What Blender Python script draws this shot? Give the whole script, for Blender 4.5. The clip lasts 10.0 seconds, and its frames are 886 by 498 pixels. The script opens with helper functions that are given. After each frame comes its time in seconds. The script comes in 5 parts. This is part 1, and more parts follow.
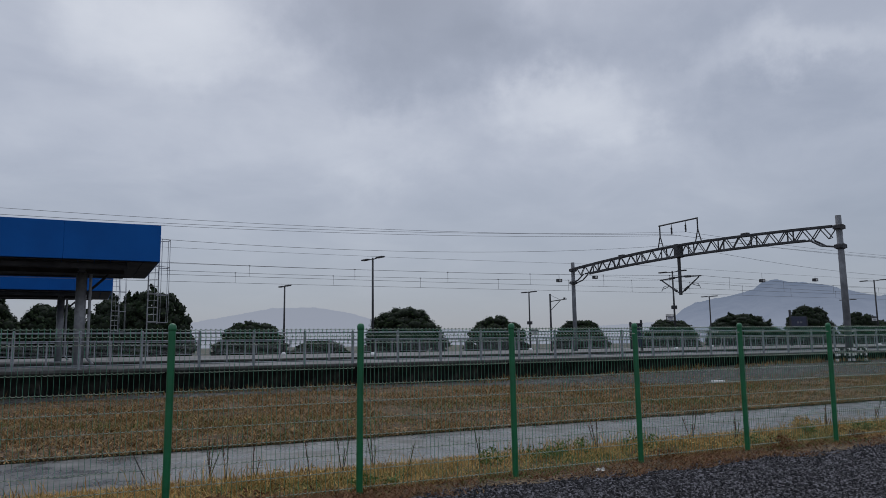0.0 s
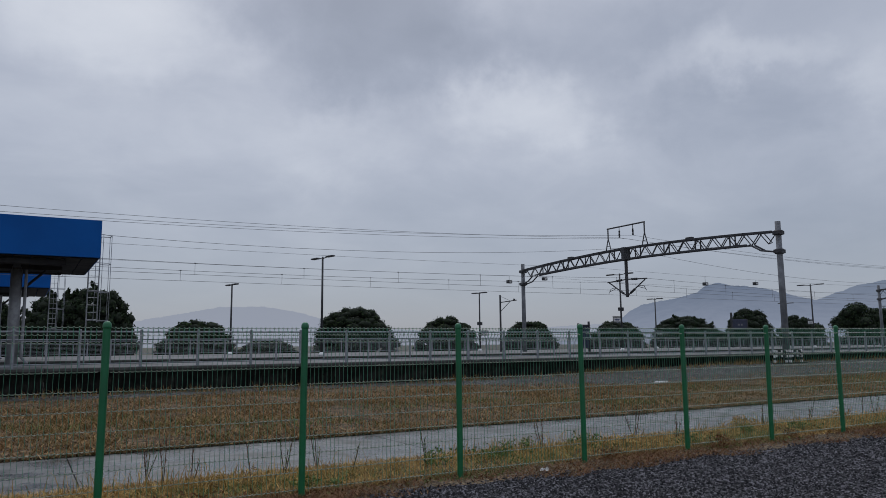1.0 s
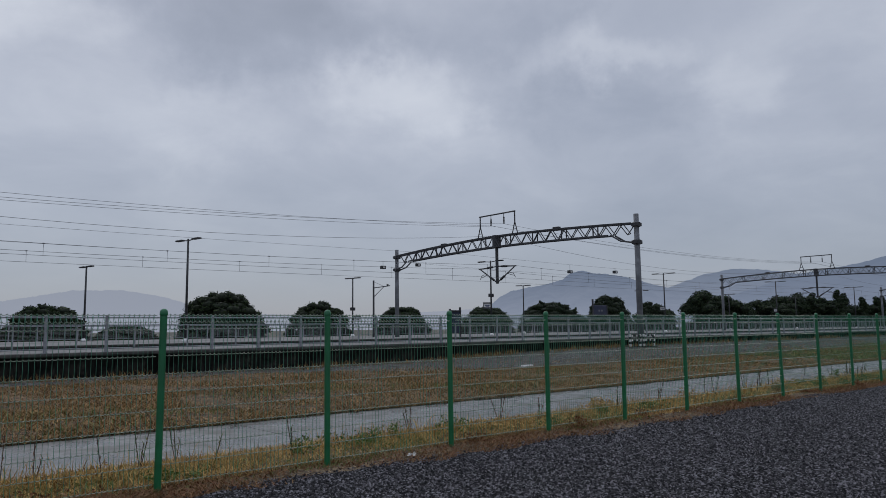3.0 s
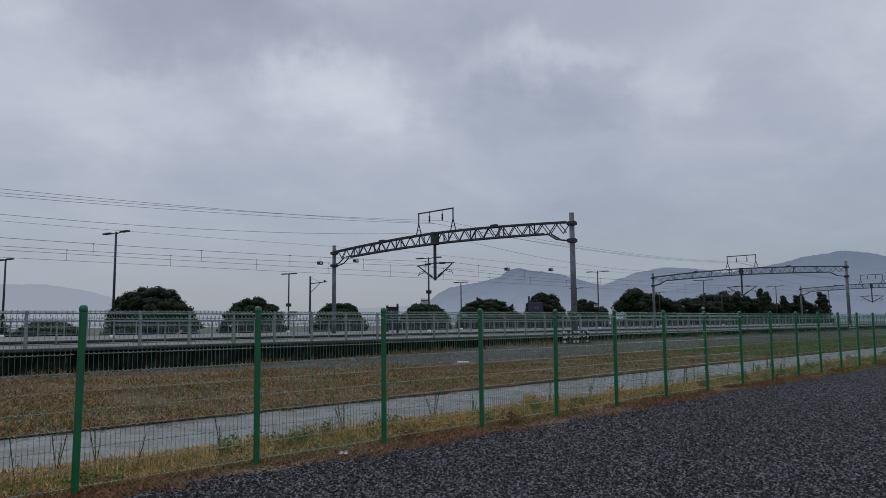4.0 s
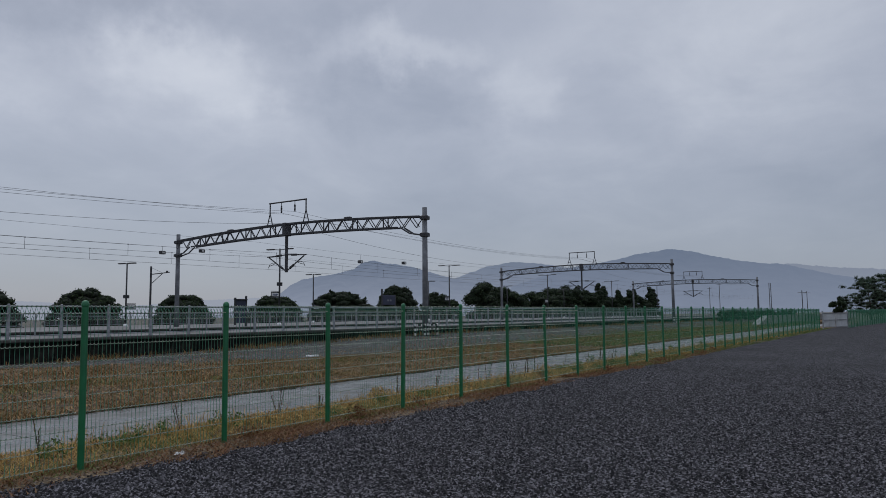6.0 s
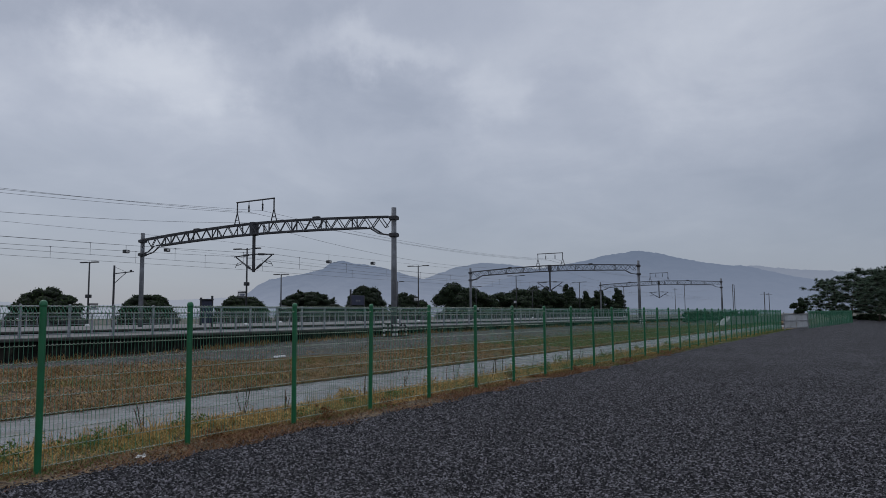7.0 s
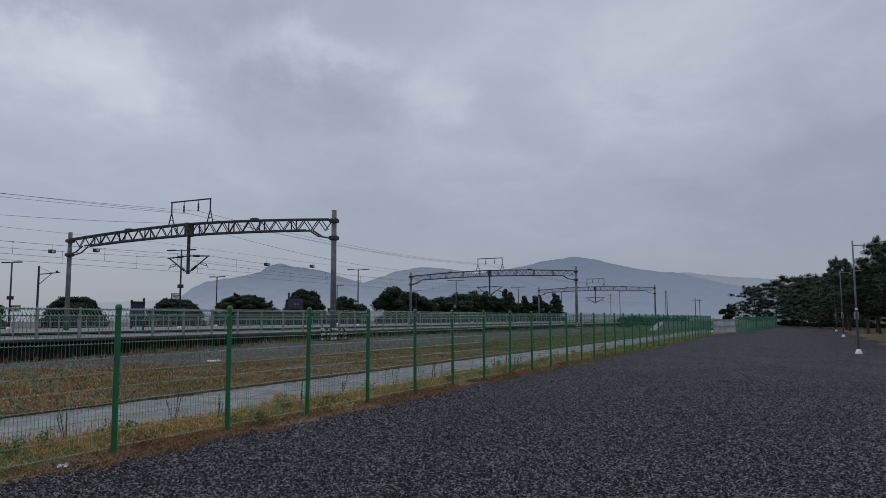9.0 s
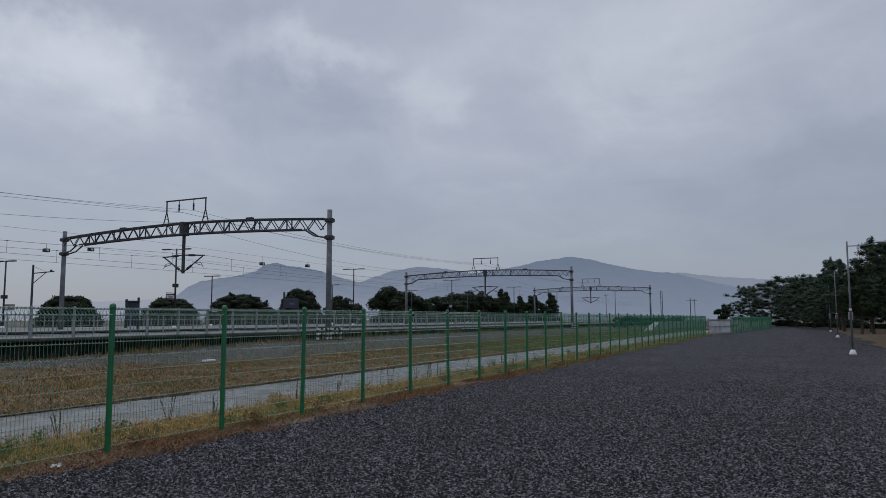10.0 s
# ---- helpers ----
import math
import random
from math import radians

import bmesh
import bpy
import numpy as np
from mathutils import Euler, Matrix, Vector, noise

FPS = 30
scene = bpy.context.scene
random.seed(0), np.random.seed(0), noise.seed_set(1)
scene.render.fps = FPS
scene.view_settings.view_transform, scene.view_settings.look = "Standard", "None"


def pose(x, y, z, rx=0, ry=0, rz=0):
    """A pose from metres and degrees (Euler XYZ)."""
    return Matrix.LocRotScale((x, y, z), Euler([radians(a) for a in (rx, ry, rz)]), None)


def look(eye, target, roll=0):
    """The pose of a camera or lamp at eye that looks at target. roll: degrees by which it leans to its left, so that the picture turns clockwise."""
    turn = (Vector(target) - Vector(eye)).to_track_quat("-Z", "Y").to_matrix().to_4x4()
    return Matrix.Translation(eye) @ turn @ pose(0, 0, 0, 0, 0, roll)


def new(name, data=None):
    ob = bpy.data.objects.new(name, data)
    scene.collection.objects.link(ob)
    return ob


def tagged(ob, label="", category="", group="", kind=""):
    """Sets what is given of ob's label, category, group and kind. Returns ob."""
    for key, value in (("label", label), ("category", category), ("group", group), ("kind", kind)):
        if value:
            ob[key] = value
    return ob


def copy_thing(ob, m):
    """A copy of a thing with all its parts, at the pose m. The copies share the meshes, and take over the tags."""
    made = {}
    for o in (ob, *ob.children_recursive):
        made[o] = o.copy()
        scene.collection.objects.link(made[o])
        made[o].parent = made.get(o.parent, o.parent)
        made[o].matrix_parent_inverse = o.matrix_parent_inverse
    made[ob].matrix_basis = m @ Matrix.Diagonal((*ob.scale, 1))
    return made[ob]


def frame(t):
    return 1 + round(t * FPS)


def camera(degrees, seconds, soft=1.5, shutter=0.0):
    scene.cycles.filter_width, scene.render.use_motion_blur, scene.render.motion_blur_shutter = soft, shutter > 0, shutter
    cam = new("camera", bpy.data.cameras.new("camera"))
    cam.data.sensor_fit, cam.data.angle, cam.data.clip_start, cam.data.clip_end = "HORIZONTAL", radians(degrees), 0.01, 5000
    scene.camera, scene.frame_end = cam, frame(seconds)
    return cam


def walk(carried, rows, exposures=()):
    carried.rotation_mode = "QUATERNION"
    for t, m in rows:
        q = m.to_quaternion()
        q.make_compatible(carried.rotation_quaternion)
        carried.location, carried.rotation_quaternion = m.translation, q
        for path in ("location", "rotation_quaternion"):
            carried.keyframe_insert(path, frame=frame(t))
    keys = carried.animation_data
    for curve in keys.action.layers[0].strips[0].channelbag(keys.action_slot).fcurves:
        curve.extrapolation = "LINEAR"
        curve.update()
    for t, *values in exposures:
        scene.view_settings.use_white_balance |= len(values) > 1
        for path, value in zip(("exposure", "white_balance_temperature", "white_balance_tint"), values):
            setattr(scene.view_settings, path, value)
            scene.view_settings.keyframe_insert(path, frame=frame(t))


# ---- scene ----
cam = camera(63.2, 10.0, soft=0.65)
PATH = [
    (0, pose(-0.786, -7.765, 1.609, 97.58, 0.76, -26.30)),
    (0.5, pose(-0.753, -7.753, 1.602, 97.64, 0.40, -27.12)),
    (1, pose(-0.715, -7.739, 1.602, 97.57, 0.51, -30.20)),
    (1.5, pose(-0.689, -7.747, 1.603, 97.28, 0.55, -34.25)),
    (2, pose(-0.680, -7.752, 1.611, 96.88, 0.67, -37.56)),
    (3.5, pose(-0.637, -7.726, 1.625, 96.11, 0.55, -41.82)),
    (4, pose(-0.598, -7.741, 1.631, 95.97, 0.54, -45.10)),
    (4.5, pose(-0.575, -7.769, 1.641, 95.72, 0.65, -49.13)),
    (5, pose(-0.588, -7.798, 1.650, 95.50, 0.58, -52.18)),
    (5.5, pose(-0.590, -7.820, 1.658, 95.35, 0.58, -54.78)),
    (6, pose(-0.576, -7.834, 1.660, 95.26, 0.57, -56.68)),
    (7.5, pose(-0.533, -7.833, 1.662, 95.34, 0.40, -60.35)),
    (8, pose(-0.516, -7.824, 1.669, 95.42, 0.31, -61.87)),
    (8.5, pose(-0.505, -7.811, 1.667, 95.52, 0.28, -63.28)),
    (9, pose(-0.495, -7.806, 1.657, 95.58, 0.24, -63.90)),
    (9.5, pose(-0.490, -7.802, 1.660, 95.60, 0.19, -64.11)),
    (10, pose(-0.485, -7.805, 1.659, 95.56, 0.15, -64.25)),
]
walk(cam, PATH)

# ---- world, sun ----
world = bpy.data.worlds.new("overcast_sky")
scene.world = world
world.use_nodes = True


def ramp_node(nt, stops):
    r = nt.nodes.new("ShaderNodeValToRGB")
    e = r.color_ramp.elements
    while len(e) < len(stops):
        e.new(0.5)
    for el, (pos, col) in zip(e, stops):
        el.position = pos
        el.color = (*col, 1) if len(col) == 3 else col
    return r


def build_sky():
    """A grey cloud deck: soft noise carried on a level sheet, darker and brighter banks with ragged edges, mist low down."""
    nt = world.node_tree
    nt.nodes.clear()
    N, L = nt.nodes.new, nt.links.new

    def calc(op, a, b=None, c=None):
        m = N("ShaderNodeMath"); m.operation = op
        for k, q in enumerate((a, b, c)):
            if q is None:
                continue
            if isinstance(q, (int, float)):
                m.inputs[k].default_value = q
            else:
                L(q, m.inputs[k])
        return m.outputs[0]

    def cloud_noise(vector, scale, detail, rough, distort=0.0):
        n = N("ShaderNodeTexNoise")
        n.inputs["Scale"].default_value, n.inputs["Detail"].default_value = scale, detail
        n.inputs["Roughness"].default_value, n.inputs["Distortion"].default_value = rough, distort
        L(vector, n.inputs["Vector"])
        return n

    out, bg = N("ShaderNodeOutputWorld"), N("ShaderNodeBackground")
    tc, sep = N("ShaderNodeTexCoord"), N("ShaderNodeSeparateXYZ")
    way = tc.outputs["Generated"]
    L(way, sep.inputs[0])
    X, Y, Z = (sep.outputs[k] for k in "XYZ")
    # cloud deck: the direction carried to a level sheet overhead
    za = calc("ADD", calc("MAXIMUM", Z, 0.0), 0.22)
    com = N("ShaderNodeCombineXYZ")
    L(calc("DIVIDE", X, za), com.inputs[0]); L(calc("DIVIDE", Y, za), com.inputs[1])
    com.inputs[2].default_value = 0.7
    fine = cloud_noise(com.outputs[0], 2.3, 8, 0.56, 0.3).outputs["Fac"]
    broad = cloud_noise(com.outputs[0], 0.6, 3, 0.5).outputs["Fac"]
    total = calc("ADD", calc("MULTIPLY_ADD", fine, 0.30, 0.368), calc("MULTIPLY_ADD", broad, 0.12, -0.06))
    # bearing and height of the direction, in degrees, frayed by noise
    az = calc("MULTIPLY", calc("ARCTAN2", X, Y), 57.2958)
    el = calc("MULTIPLY", calc("ARCSINE", Z), 57.2958)
    ang = N("ShaderNodeCombineXYZ")
    L(az, ang.inputs[0]); L(el, ang.inputs[1])
    rag = cloud_noise(way, 7.0, 9, 0.6)
    rc = N("ShaderNodeVectorMath"); rc.operation = "MULTIPLY_ADD"
    rc.inputs[1].default_value, rc.inputs[2].default_value = (15, 9, 0), (-7.5, -4.5, 0)
    L(rag.outputs["Color"], rc.inputs[0])
    frayed = N("ShaderNodeVectorMath"); frayed.operation = "ADD"
    L(ang.outputs[0], frayed.inputs[0]); L(rc.outputs[0], frayed.inputs[1])
    for a, e, w, h, amount in CLOUD_BANKS:
        d = N("ShaderNodeVectorMath"); d.operation = "SUBTRACT"; d.inputs[1].default_value = (a, e, 0)
        L(frayed.outputs[0], d.inputs[0])
        k = N("ShaderNodeVectorMath"); k.operation = "MULTIPLY"; k.inputs[1].default_value = (1 / w, 1 / h, 0)
        L(d.outputs[0], k.inputs[0])
        ln = N("ShaderNodeVectorMath"); ln.operation = "LENGTH"
        L(k.outputs[0], ln.inputs[0])
        mr = N("ShaderNodeMapRange"); mr.interpolation_type = "SMOOTHSTEP"
        mr.inputs["From Min"].default_value, mr.inputs["From Max"].default_value = 0.15, 1.0
        mr.inputs["To Min"].default_value, mr.inputs["To Max"].default_value = amount, 0.0
        L(ln.outputs["Value"], mr.inputs["Value"])
        total = calc("ADD", total, mr.outputs[0])
    clouds = ramp_node(nt, [(0.30, (0.24, 0.268, 0.333)), (0.42, (0.30, 0.33, 0.403)), (0.52, (0.375, 0.404, 0.478)), (0.62, (0.475, 0.503, 0.57)), (0.74, (0.585, 0.61, 0.665))])
    L(total, clouds.inputs[0])
    # even band of mist low down
    hz = N("ShaderNodeMapRange"); hz.inputs["From Min"].default_value = 0.02; hz.inputs["From Max"].default_value = 0.25
    L(Z, hz.inputs["Value"])
    mist = N("ShaderNodeMix"); mist.data_type = "RGBA"
    mist.inputs[6].default_value = (0.243, 0.274, 0.342, 1)
    L(hz.outputs[0], mist.inputs[0]); L(clouds.outputs[0], mist.inputs[7])
    sky = N("ShaderNodeTexSky"); sky.sky_type = "NISHITA"; sky.sun_disc = False
    sky.sun_elevation, sky.sun_rotation = radians(48), radians(20)
    add = N("ShaderNodeMix"); add.data_type = "RGBA"; add.blend_type = "ADD"
    add.inputs[0].default_value = 0.012
    L(mist.outputs[2], add.inputs[6]); L(sky.outputs[0], add.inputs[7])
    # an overcast sky is brighter towards the zenith
    zen = N("ShaderNodeMapRange"); zen.interpolation_type = "SMOOTHSTEP"
    zen.inputs["From Min"].default_value = 0.45; zen.inputs["From Max"].default_value = 0.95
    zen.inputs["To Min"].default_value = 1.0; zen.inputs["To Max"].default_value = 2.0
    L(Z, zen.inputs["Value"])
    L(add.outputs[2], bg.inputs[0]); L(zen.outputs[0], bg.inputs[1])
    L(bg.outputs[0], out.inputs[0])


# banks of cloud: bearing, height, half width and half height in degrees, darker or brighter
CLOUD_BANKS = [(25, 25.5, 15, 9, -0.23), (24, 20, 8, 5, -0.07), (42, 24.5, 9, 4.5, -0.07), (33, 23.5, 8, 4, -0.08), (52.5, 16.2, 10.5, 5.5, -0.105), (49, 23.5, 6, 4, -0.08),
               (38, 18.6, 10, 4.5, 0.13), (5, 23, 11, 6, 0.13), (20, 15.5, 12, 4.5, 0.05), (54, 19.4, 6.5, 2.3, 0.11), (50.4, 20.6, 5, 2, 0.06), (64.3, 17.4, 6, 3.2, 0.07),
               (68, 14, 12, 4.5, 0.03), (78, 22.5, 20, 8, 0.07), (94, 9, 24, 9, -0.12), (36, 11.8, 22, 3.5, -0.04), (54, 9.5, 16, 4.5, -0.05)]
build_sky()
sun = new("sun", bpy.data.lights.new("sun", "SUN"))
sun.data.energy, sun.data.angle, sun.data.color = 0.5, radians(25), (1.0, 0.96, 0.9)
sun.matrix_world = look((20, 60, 80), (0, 0, 0))


# ---- materials ----
def mat(name, c1, c2, scale=4.0, rough=0.8, bump=0.0, bump_scale=None, metal=0.0, stain=None, stain_scale=0.4, island=None, rnd=0.0, spec=0.4, voronoi=False, stain_from=0.46):
    m = bpy.data.materials.new(name)
    m.use_nodes = True
    nt = m.node_tree
    b = nt.nodes["Principled BSDF"]
    N, L = nt.nodes.new, nt.links.new
    tc = N("ShaderNodeTexCoord")
    n = N("ShaderNodeTexNoise"); n.inputs["Scale"].default_value = scale; n.inputs["Detail"].default_value = 6
    L(tc.outputs["Object"], n.inputs["Vector"])
    r = ramp_node(nt, [(0.35, c1), (0.65, c2)])
    L(n.outputs["Fac"], r.inputs[0])
    col = r.outputs[0]
    if stain:
        s = N("ShaderNodeTexNoise"); s.inputs["Scale"].default_value = stain_scale; s.inputs["Detail"].default_value = 8; s.inputs["Roughness"].default_value = 0.65
        L(tc.outputs["Object"], s.inputs["Vector"])
        sr = ramp_node(nt, [(stain_from, (0, 0, 0)), (stain_from + 0.2, (0.85, 0.85, 0.85))])
        L(s.outputs["Fac"], sr.inputs[0])
        mx = N("ShaderNodeMix"); mx.data_type = "RGBA"; mx.inputs[7].default_value = (*stain, 1)
        L(sr.outputs[0], mx.inputs[0]); L(col, mx.inputs[6])
        col = mx.outputs[2]
    if island:
        g = N("ShaderNodeNewGeometry")
        ir = ramp_node(nt, [(i / max(1, len(island) - 1), c) for i, c in enumerate(island)])
        L(g.outputs["Random Per Island"], ir.inputs[0])
        mx = N("ShaderNodeMix"); mx.data_type = "RGBA"; mx.inputs[0].default_value = 0.75
        L(col, mx.inputs[6]); L(ir.outputs[0], mx.inputs[7])
        col = mx.outputs[2]
    if rnd:
        o = N("ShaderNodeObjectInfo")
        mr = N("ShaderNodeMapRange"); mr.inputs["To Min"].default_value = 1 - rnd; mr.inputs["To Max"].default_value = 1 + rnd
        L(o.outputs["Random"], mr.inputs["Value"])
        h = N("ShaderNodeHueSaturation")
        L(mr.outputs[0], h.inputs["Value"]); L(col, h.inputs["Color"])
        col = h.outputs[0]
    L(col, b.inputs["Base Color"])
    b.inputs["Roughness"].default_value, b.inputs["Metallic"].default_value = rough, metal
    b.inputs["Specular IOR Level"].default_value = spec
    if bump:
        t = N("ShaderNodeTexVoronoi" if voronoi else "ShaderNodeTexNoise")
        t.inputs["Scale"].default_value = bump_scale or scale * 3
        L(tc.outputs["Object"], t.inputs["Vector"])
        bp = N("ShaderNodeBump"); bp.inputs["Strength"].default_value = bump; bp.inputs["Distance"].default_value = 0.02
        L(t.outputs["Distance" if voronoi else "Fac"], bp.inputs["Height"])
        L(bp.outputs[0], b.inputs["Normal"])
    return m


def gravel_mat(name, size, shades, soil=None, spec=0.3, stops=(0.2, 0.55, 0.85), ridges=0.0):
    m = mat(name, (0.03, 0.031, 0.036), (0.075, 0.077, 0.088), 9, 0.9, spec=spec)
    nt = m.node_tree
    b = nt.nodes["Principled BSDF"]
    N, L = nt.nodes.new, nt.links.new
    tc = N("ShaderNodeTexCoord")
    v = N("ShaderNodeTexVoronoi"); v.inputs["Scale"].default_value = size
    L(tc.outputs["Object"], v.inputs["Vector"])
    bw = N("ShaderNodeRGBToBW"); L(v.outputs["Color"], bw.inputs[0])
    r = ramp_node(nt, list(zip(stops, shades)))
    L(bw.outputs[0], r.inputs[0])
    n = N("ShaderNodeTexNoise"); n.inputs["Scale"].default_value = 0.35; n.inputs["Detail"].default_value = 7
    L(tc.outputs["Object"], n.inputs["Vector"])
    mr = N("ShaderNodeMapRange"); mr.inputs["From Min"].default_value = 0.3; mr.inputs["From Max"].default_value = 0.7
    mr.inputs["To Min"].default_value = 0.78; mr.inputs["To Max"].default_value = 1.25
    L(n.outputs["Fac"], mr.inputs["Value"])
    h = N("ShaderNodeHueSaturation"); L(mr.outputs[0], h.inputs["Value"]); L(r.outputs[0], h.inputs["Color"])
    col = h.outputs[0]
    if soil:
        s2 = N("ShaderNodeTexNoise"); s2.inputs["Scale"].default_value = 0.55; s2.inputs["Detail"].default_value = 9; s2.inputs["Roughness"].default_value = 0.65
        L(tc.outputs["Object"], s2.inputs["Vector"])
        k = ramp_node(nt, [(0.50, (0, 0, 0)), (0.68, (0.85, 0.85, 0.85))]); L(s2.outputs["Fac"], k.inputs[0])
        mx = N("ShaderNodeMix"); mx.data_type = "RGBA"; mx.inputs[7].default_value = (*soil, 1)
        L(k.outputs[0], mx.inputs[0]); L(col, mx.inputs[6]); col = mx.outputs[2]
    L(col, b.inputs["Base Color"])
    bp = N("ShaderNodeBump"); bp.inputs["Strength"].default_value = 1.0; bp.inputs["Distance"].default_value = 0.03
    bp.invert = True
    L(v.outputs["Distance"], bp.inputs["Height"]); L(bp.outputs[0], b.inputs["Normal"])
    if ridges:
        g = N("ShaderNodeTexNoise"); g.inputs["Scale"].default_value = 3.2; g.inputs["Detail"].default_value = 6
        L(tc.outputs["Object"], g.inputs["Vector"])
        gb = N("ShaderNodeBump"); gb.inputs["Strength"].default_value = 1.0; gb.inputs["Distance"].default_value = ridges
        L(g.outputs["Fac"], gb.inputs["Height"]); L(gb.outputs[0], bp.inputs["Normal"])
    return m


def painted_haze_mat(name, low, high, z0, z1):
    """Far wooded hills: mist is painted into their own even glow, thicker low down."""
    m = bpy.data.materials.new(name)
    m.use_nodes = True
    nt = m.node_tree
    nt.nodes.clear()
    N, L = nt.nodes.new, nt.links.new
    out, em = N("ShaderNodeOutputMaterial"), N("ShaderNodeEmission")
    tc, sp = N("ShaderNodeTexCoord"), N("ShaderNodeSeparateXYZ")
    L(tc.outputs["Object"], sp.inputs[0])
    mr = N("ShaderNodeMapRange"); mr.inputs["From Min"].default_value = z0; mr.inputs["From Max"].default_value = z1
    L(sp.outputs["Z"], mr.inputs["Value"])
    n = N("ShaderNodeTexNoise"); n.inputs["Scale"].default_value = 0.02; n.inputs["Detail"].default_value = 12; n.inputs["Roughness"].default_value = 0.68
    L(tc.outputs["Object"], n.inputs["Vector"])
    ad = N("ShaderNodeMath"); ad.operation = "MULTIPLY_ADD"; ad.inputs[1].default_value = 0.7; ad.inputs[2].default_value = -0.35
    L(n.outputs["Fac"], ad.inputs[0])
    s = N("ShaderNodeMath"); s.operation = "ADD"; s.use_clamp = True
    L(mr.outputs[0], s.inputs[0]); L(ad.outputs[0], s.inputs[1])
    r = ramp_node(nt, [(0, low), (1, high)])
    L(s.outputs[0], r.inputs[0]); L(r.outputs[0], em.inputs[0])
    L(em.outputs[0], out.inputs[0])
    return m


# near-black cells stand in for the shade in gaps between stones
M_GRAVEL = gravel_mat("slate_gravel", 42, ((0.0024, 0.0024, 0.0027), (0.0205, 0.0203, 0.0227), (0.24, 0.238, 0.26)), spec=0.24, stops=(0.45, 0.61, 0.86), ridges=0.12)
M_STONE = mat("gravel_stone", (0.028, 0.027, 0.0298), (0.08, 0.077, 0.084), 40, 0.85, island=[(0.0018, 0.0018, 0.002), (0.005, 0.005, 0.0056), (0.027, 0.0267, 0.03), (0.096, 0.0925, 0.1015), (0.262, 0.251, 0.272)], spec=0.05)
M_SOIL = gravel_mat("dry_soil", 30, ((0.045, 0.031, 0.02), (0.12, 0.086, 0.05), (0.26, 0.195, 0.118)), (0.085, 0.064, 0.036))
M_FIELD = gravel_mat("brown_field", 13, ((0.02, 0.0125, 0.0075), (0.10, 0.062, 0.032), (0.29, 0.19, 0.10)), (0.075, 0.052, 0.026))
M_BALLAST = gravel_mat("weathered_ballast", 13, ((0.009, 0.0092, 0.0088), (0.043, 0.0435, 0.0415), (0.18, 0.178, 0.168)), (0.056, 0.044, 0.025), stops=(0.3, 0.55, 0.85))
M_EARTH = mat("far_ground", (0.06, 0.065, 0.045), (0.12, 0.11, 0.08), 0.3, 0.95, 0.3, 5)
M_LITTER = mat("leaf_litter", (0.075, 0.045, 0.027), (0.14, 0.088, 0.05), 5, 0.95, 0.7, 40, stain=(0.06, 0.07, 0.03), stain_scale=0.3)
M_PATH = mat("damp_concrete", (0.06, 0.06, 0.056), (0.17, 0.171, 0.163), 3.2, 0.27, 0.25, 30, stain=(0.04, 0.038, 0.032), stain_scale=1.6, rnd=0.14, stain_from=0.41, spec=0.6)
def damp(m, low, high, scale):
    """Wet and drying patches: the gloss varies over the surface."""
    nt = m.node_tree
    tc, n, mr = nt.nodes.new("ShaderNodeTexCoord"), nt.nodes.new("ShaderNodeTexNoise"), nt.nodes.new("ShaderNodeMapRange")
    n.inputs["Scale"].default_value, n.inputs["Detail"].default_value, n.inputs["Roughness"].default_value = scale, 8, 0.62
    mr.inputs["From Min"].default_value, mr.inputs["From Max"].default_value = 0.4, 0.62
    mr.inputs["To Min"].default_value, mr.inputs["To Max"].default_value = low, high
    nt.links.new(tc.outputs["Object"], n.inputs["Vector"])
    nt.links.new(n.outputs["Fac"], mr.inputs["Value"])
    nt.links.new(mr.outputs[0], nt.nodes["Principled BSDF"].inputs["Roughness"])


damp(M_PATH, 0.16, 0.55, 1.3)
M_DECK = mat("platform_concrete", (0.13, 0.13, 0.13), (0.225, 0.222, 0.215), 1.5, 0.85, 0.2, 30, stain=(0.08, 0.077, 0.07), stain_scale=0.25)
# base darkened for the shade below the coping; the paler patches are stains
M_WALL = mat("stained_shaded_concrete", (0.008, 0.008, 0.0078), (0.03, 0.028, 0.025), 2.5, 0.95, 0.4, 25, stain=(0.07, 0.066, 0.056), stain_scale=1.6, rnd=0.3, spec=0.08, stain_from=0.56)
M_COPING = mat("coping_concrete", (0.05, 0.049, 0.045), (0.13, 0.127, 0.12), 3, 0.85, 0.3, 30, stain=(0.035, 0.034, 0.03), stain_scale=0.8)
M_GREEN = mat("green_coated_steel", (0.006, 0.118, 0.042), (0.012, 0.165, 0.062), 6, 0.36, 0.08, 40, stain=(0.016, 0.10, 0.044), stain_scale=3, spec=0.5)
M_WIRE = mat("green_wire", (0.03, 0.20, 0.11), (0.07, 0.29, 0.175), 20, 0.4, stain=(0.05, 0.14, 0.085), stain_scale=6, spec=0.6)
# pale tones paint in the highlights along the level wires
M_CROSS = mat("highlight_green_wire", (0.07, 0.18, 0.11), (0.34, 0.39, 0.30), 30, 0.35, stain=(0.44, 0.45, 0.38), stain_scale=9, spec=0.7)
M_RAMP = mat("ramp_concrete", (0.22, 0.23, 0.23), (0.33, 0.34, 0.335), 2.0, 0.8, 0.2, 20, stain=(0.18, 0.184, 0.178), stain_scale=0.5)
M_GALV = mat("galvanised_steel", (0.30, 0.31, 0.33), (0.42, 0.43, 0.45), 8, 0.5, 0.05, 60, metal=0.35, stain=(0.22, 0.22, 0.23), stain_scale=2)
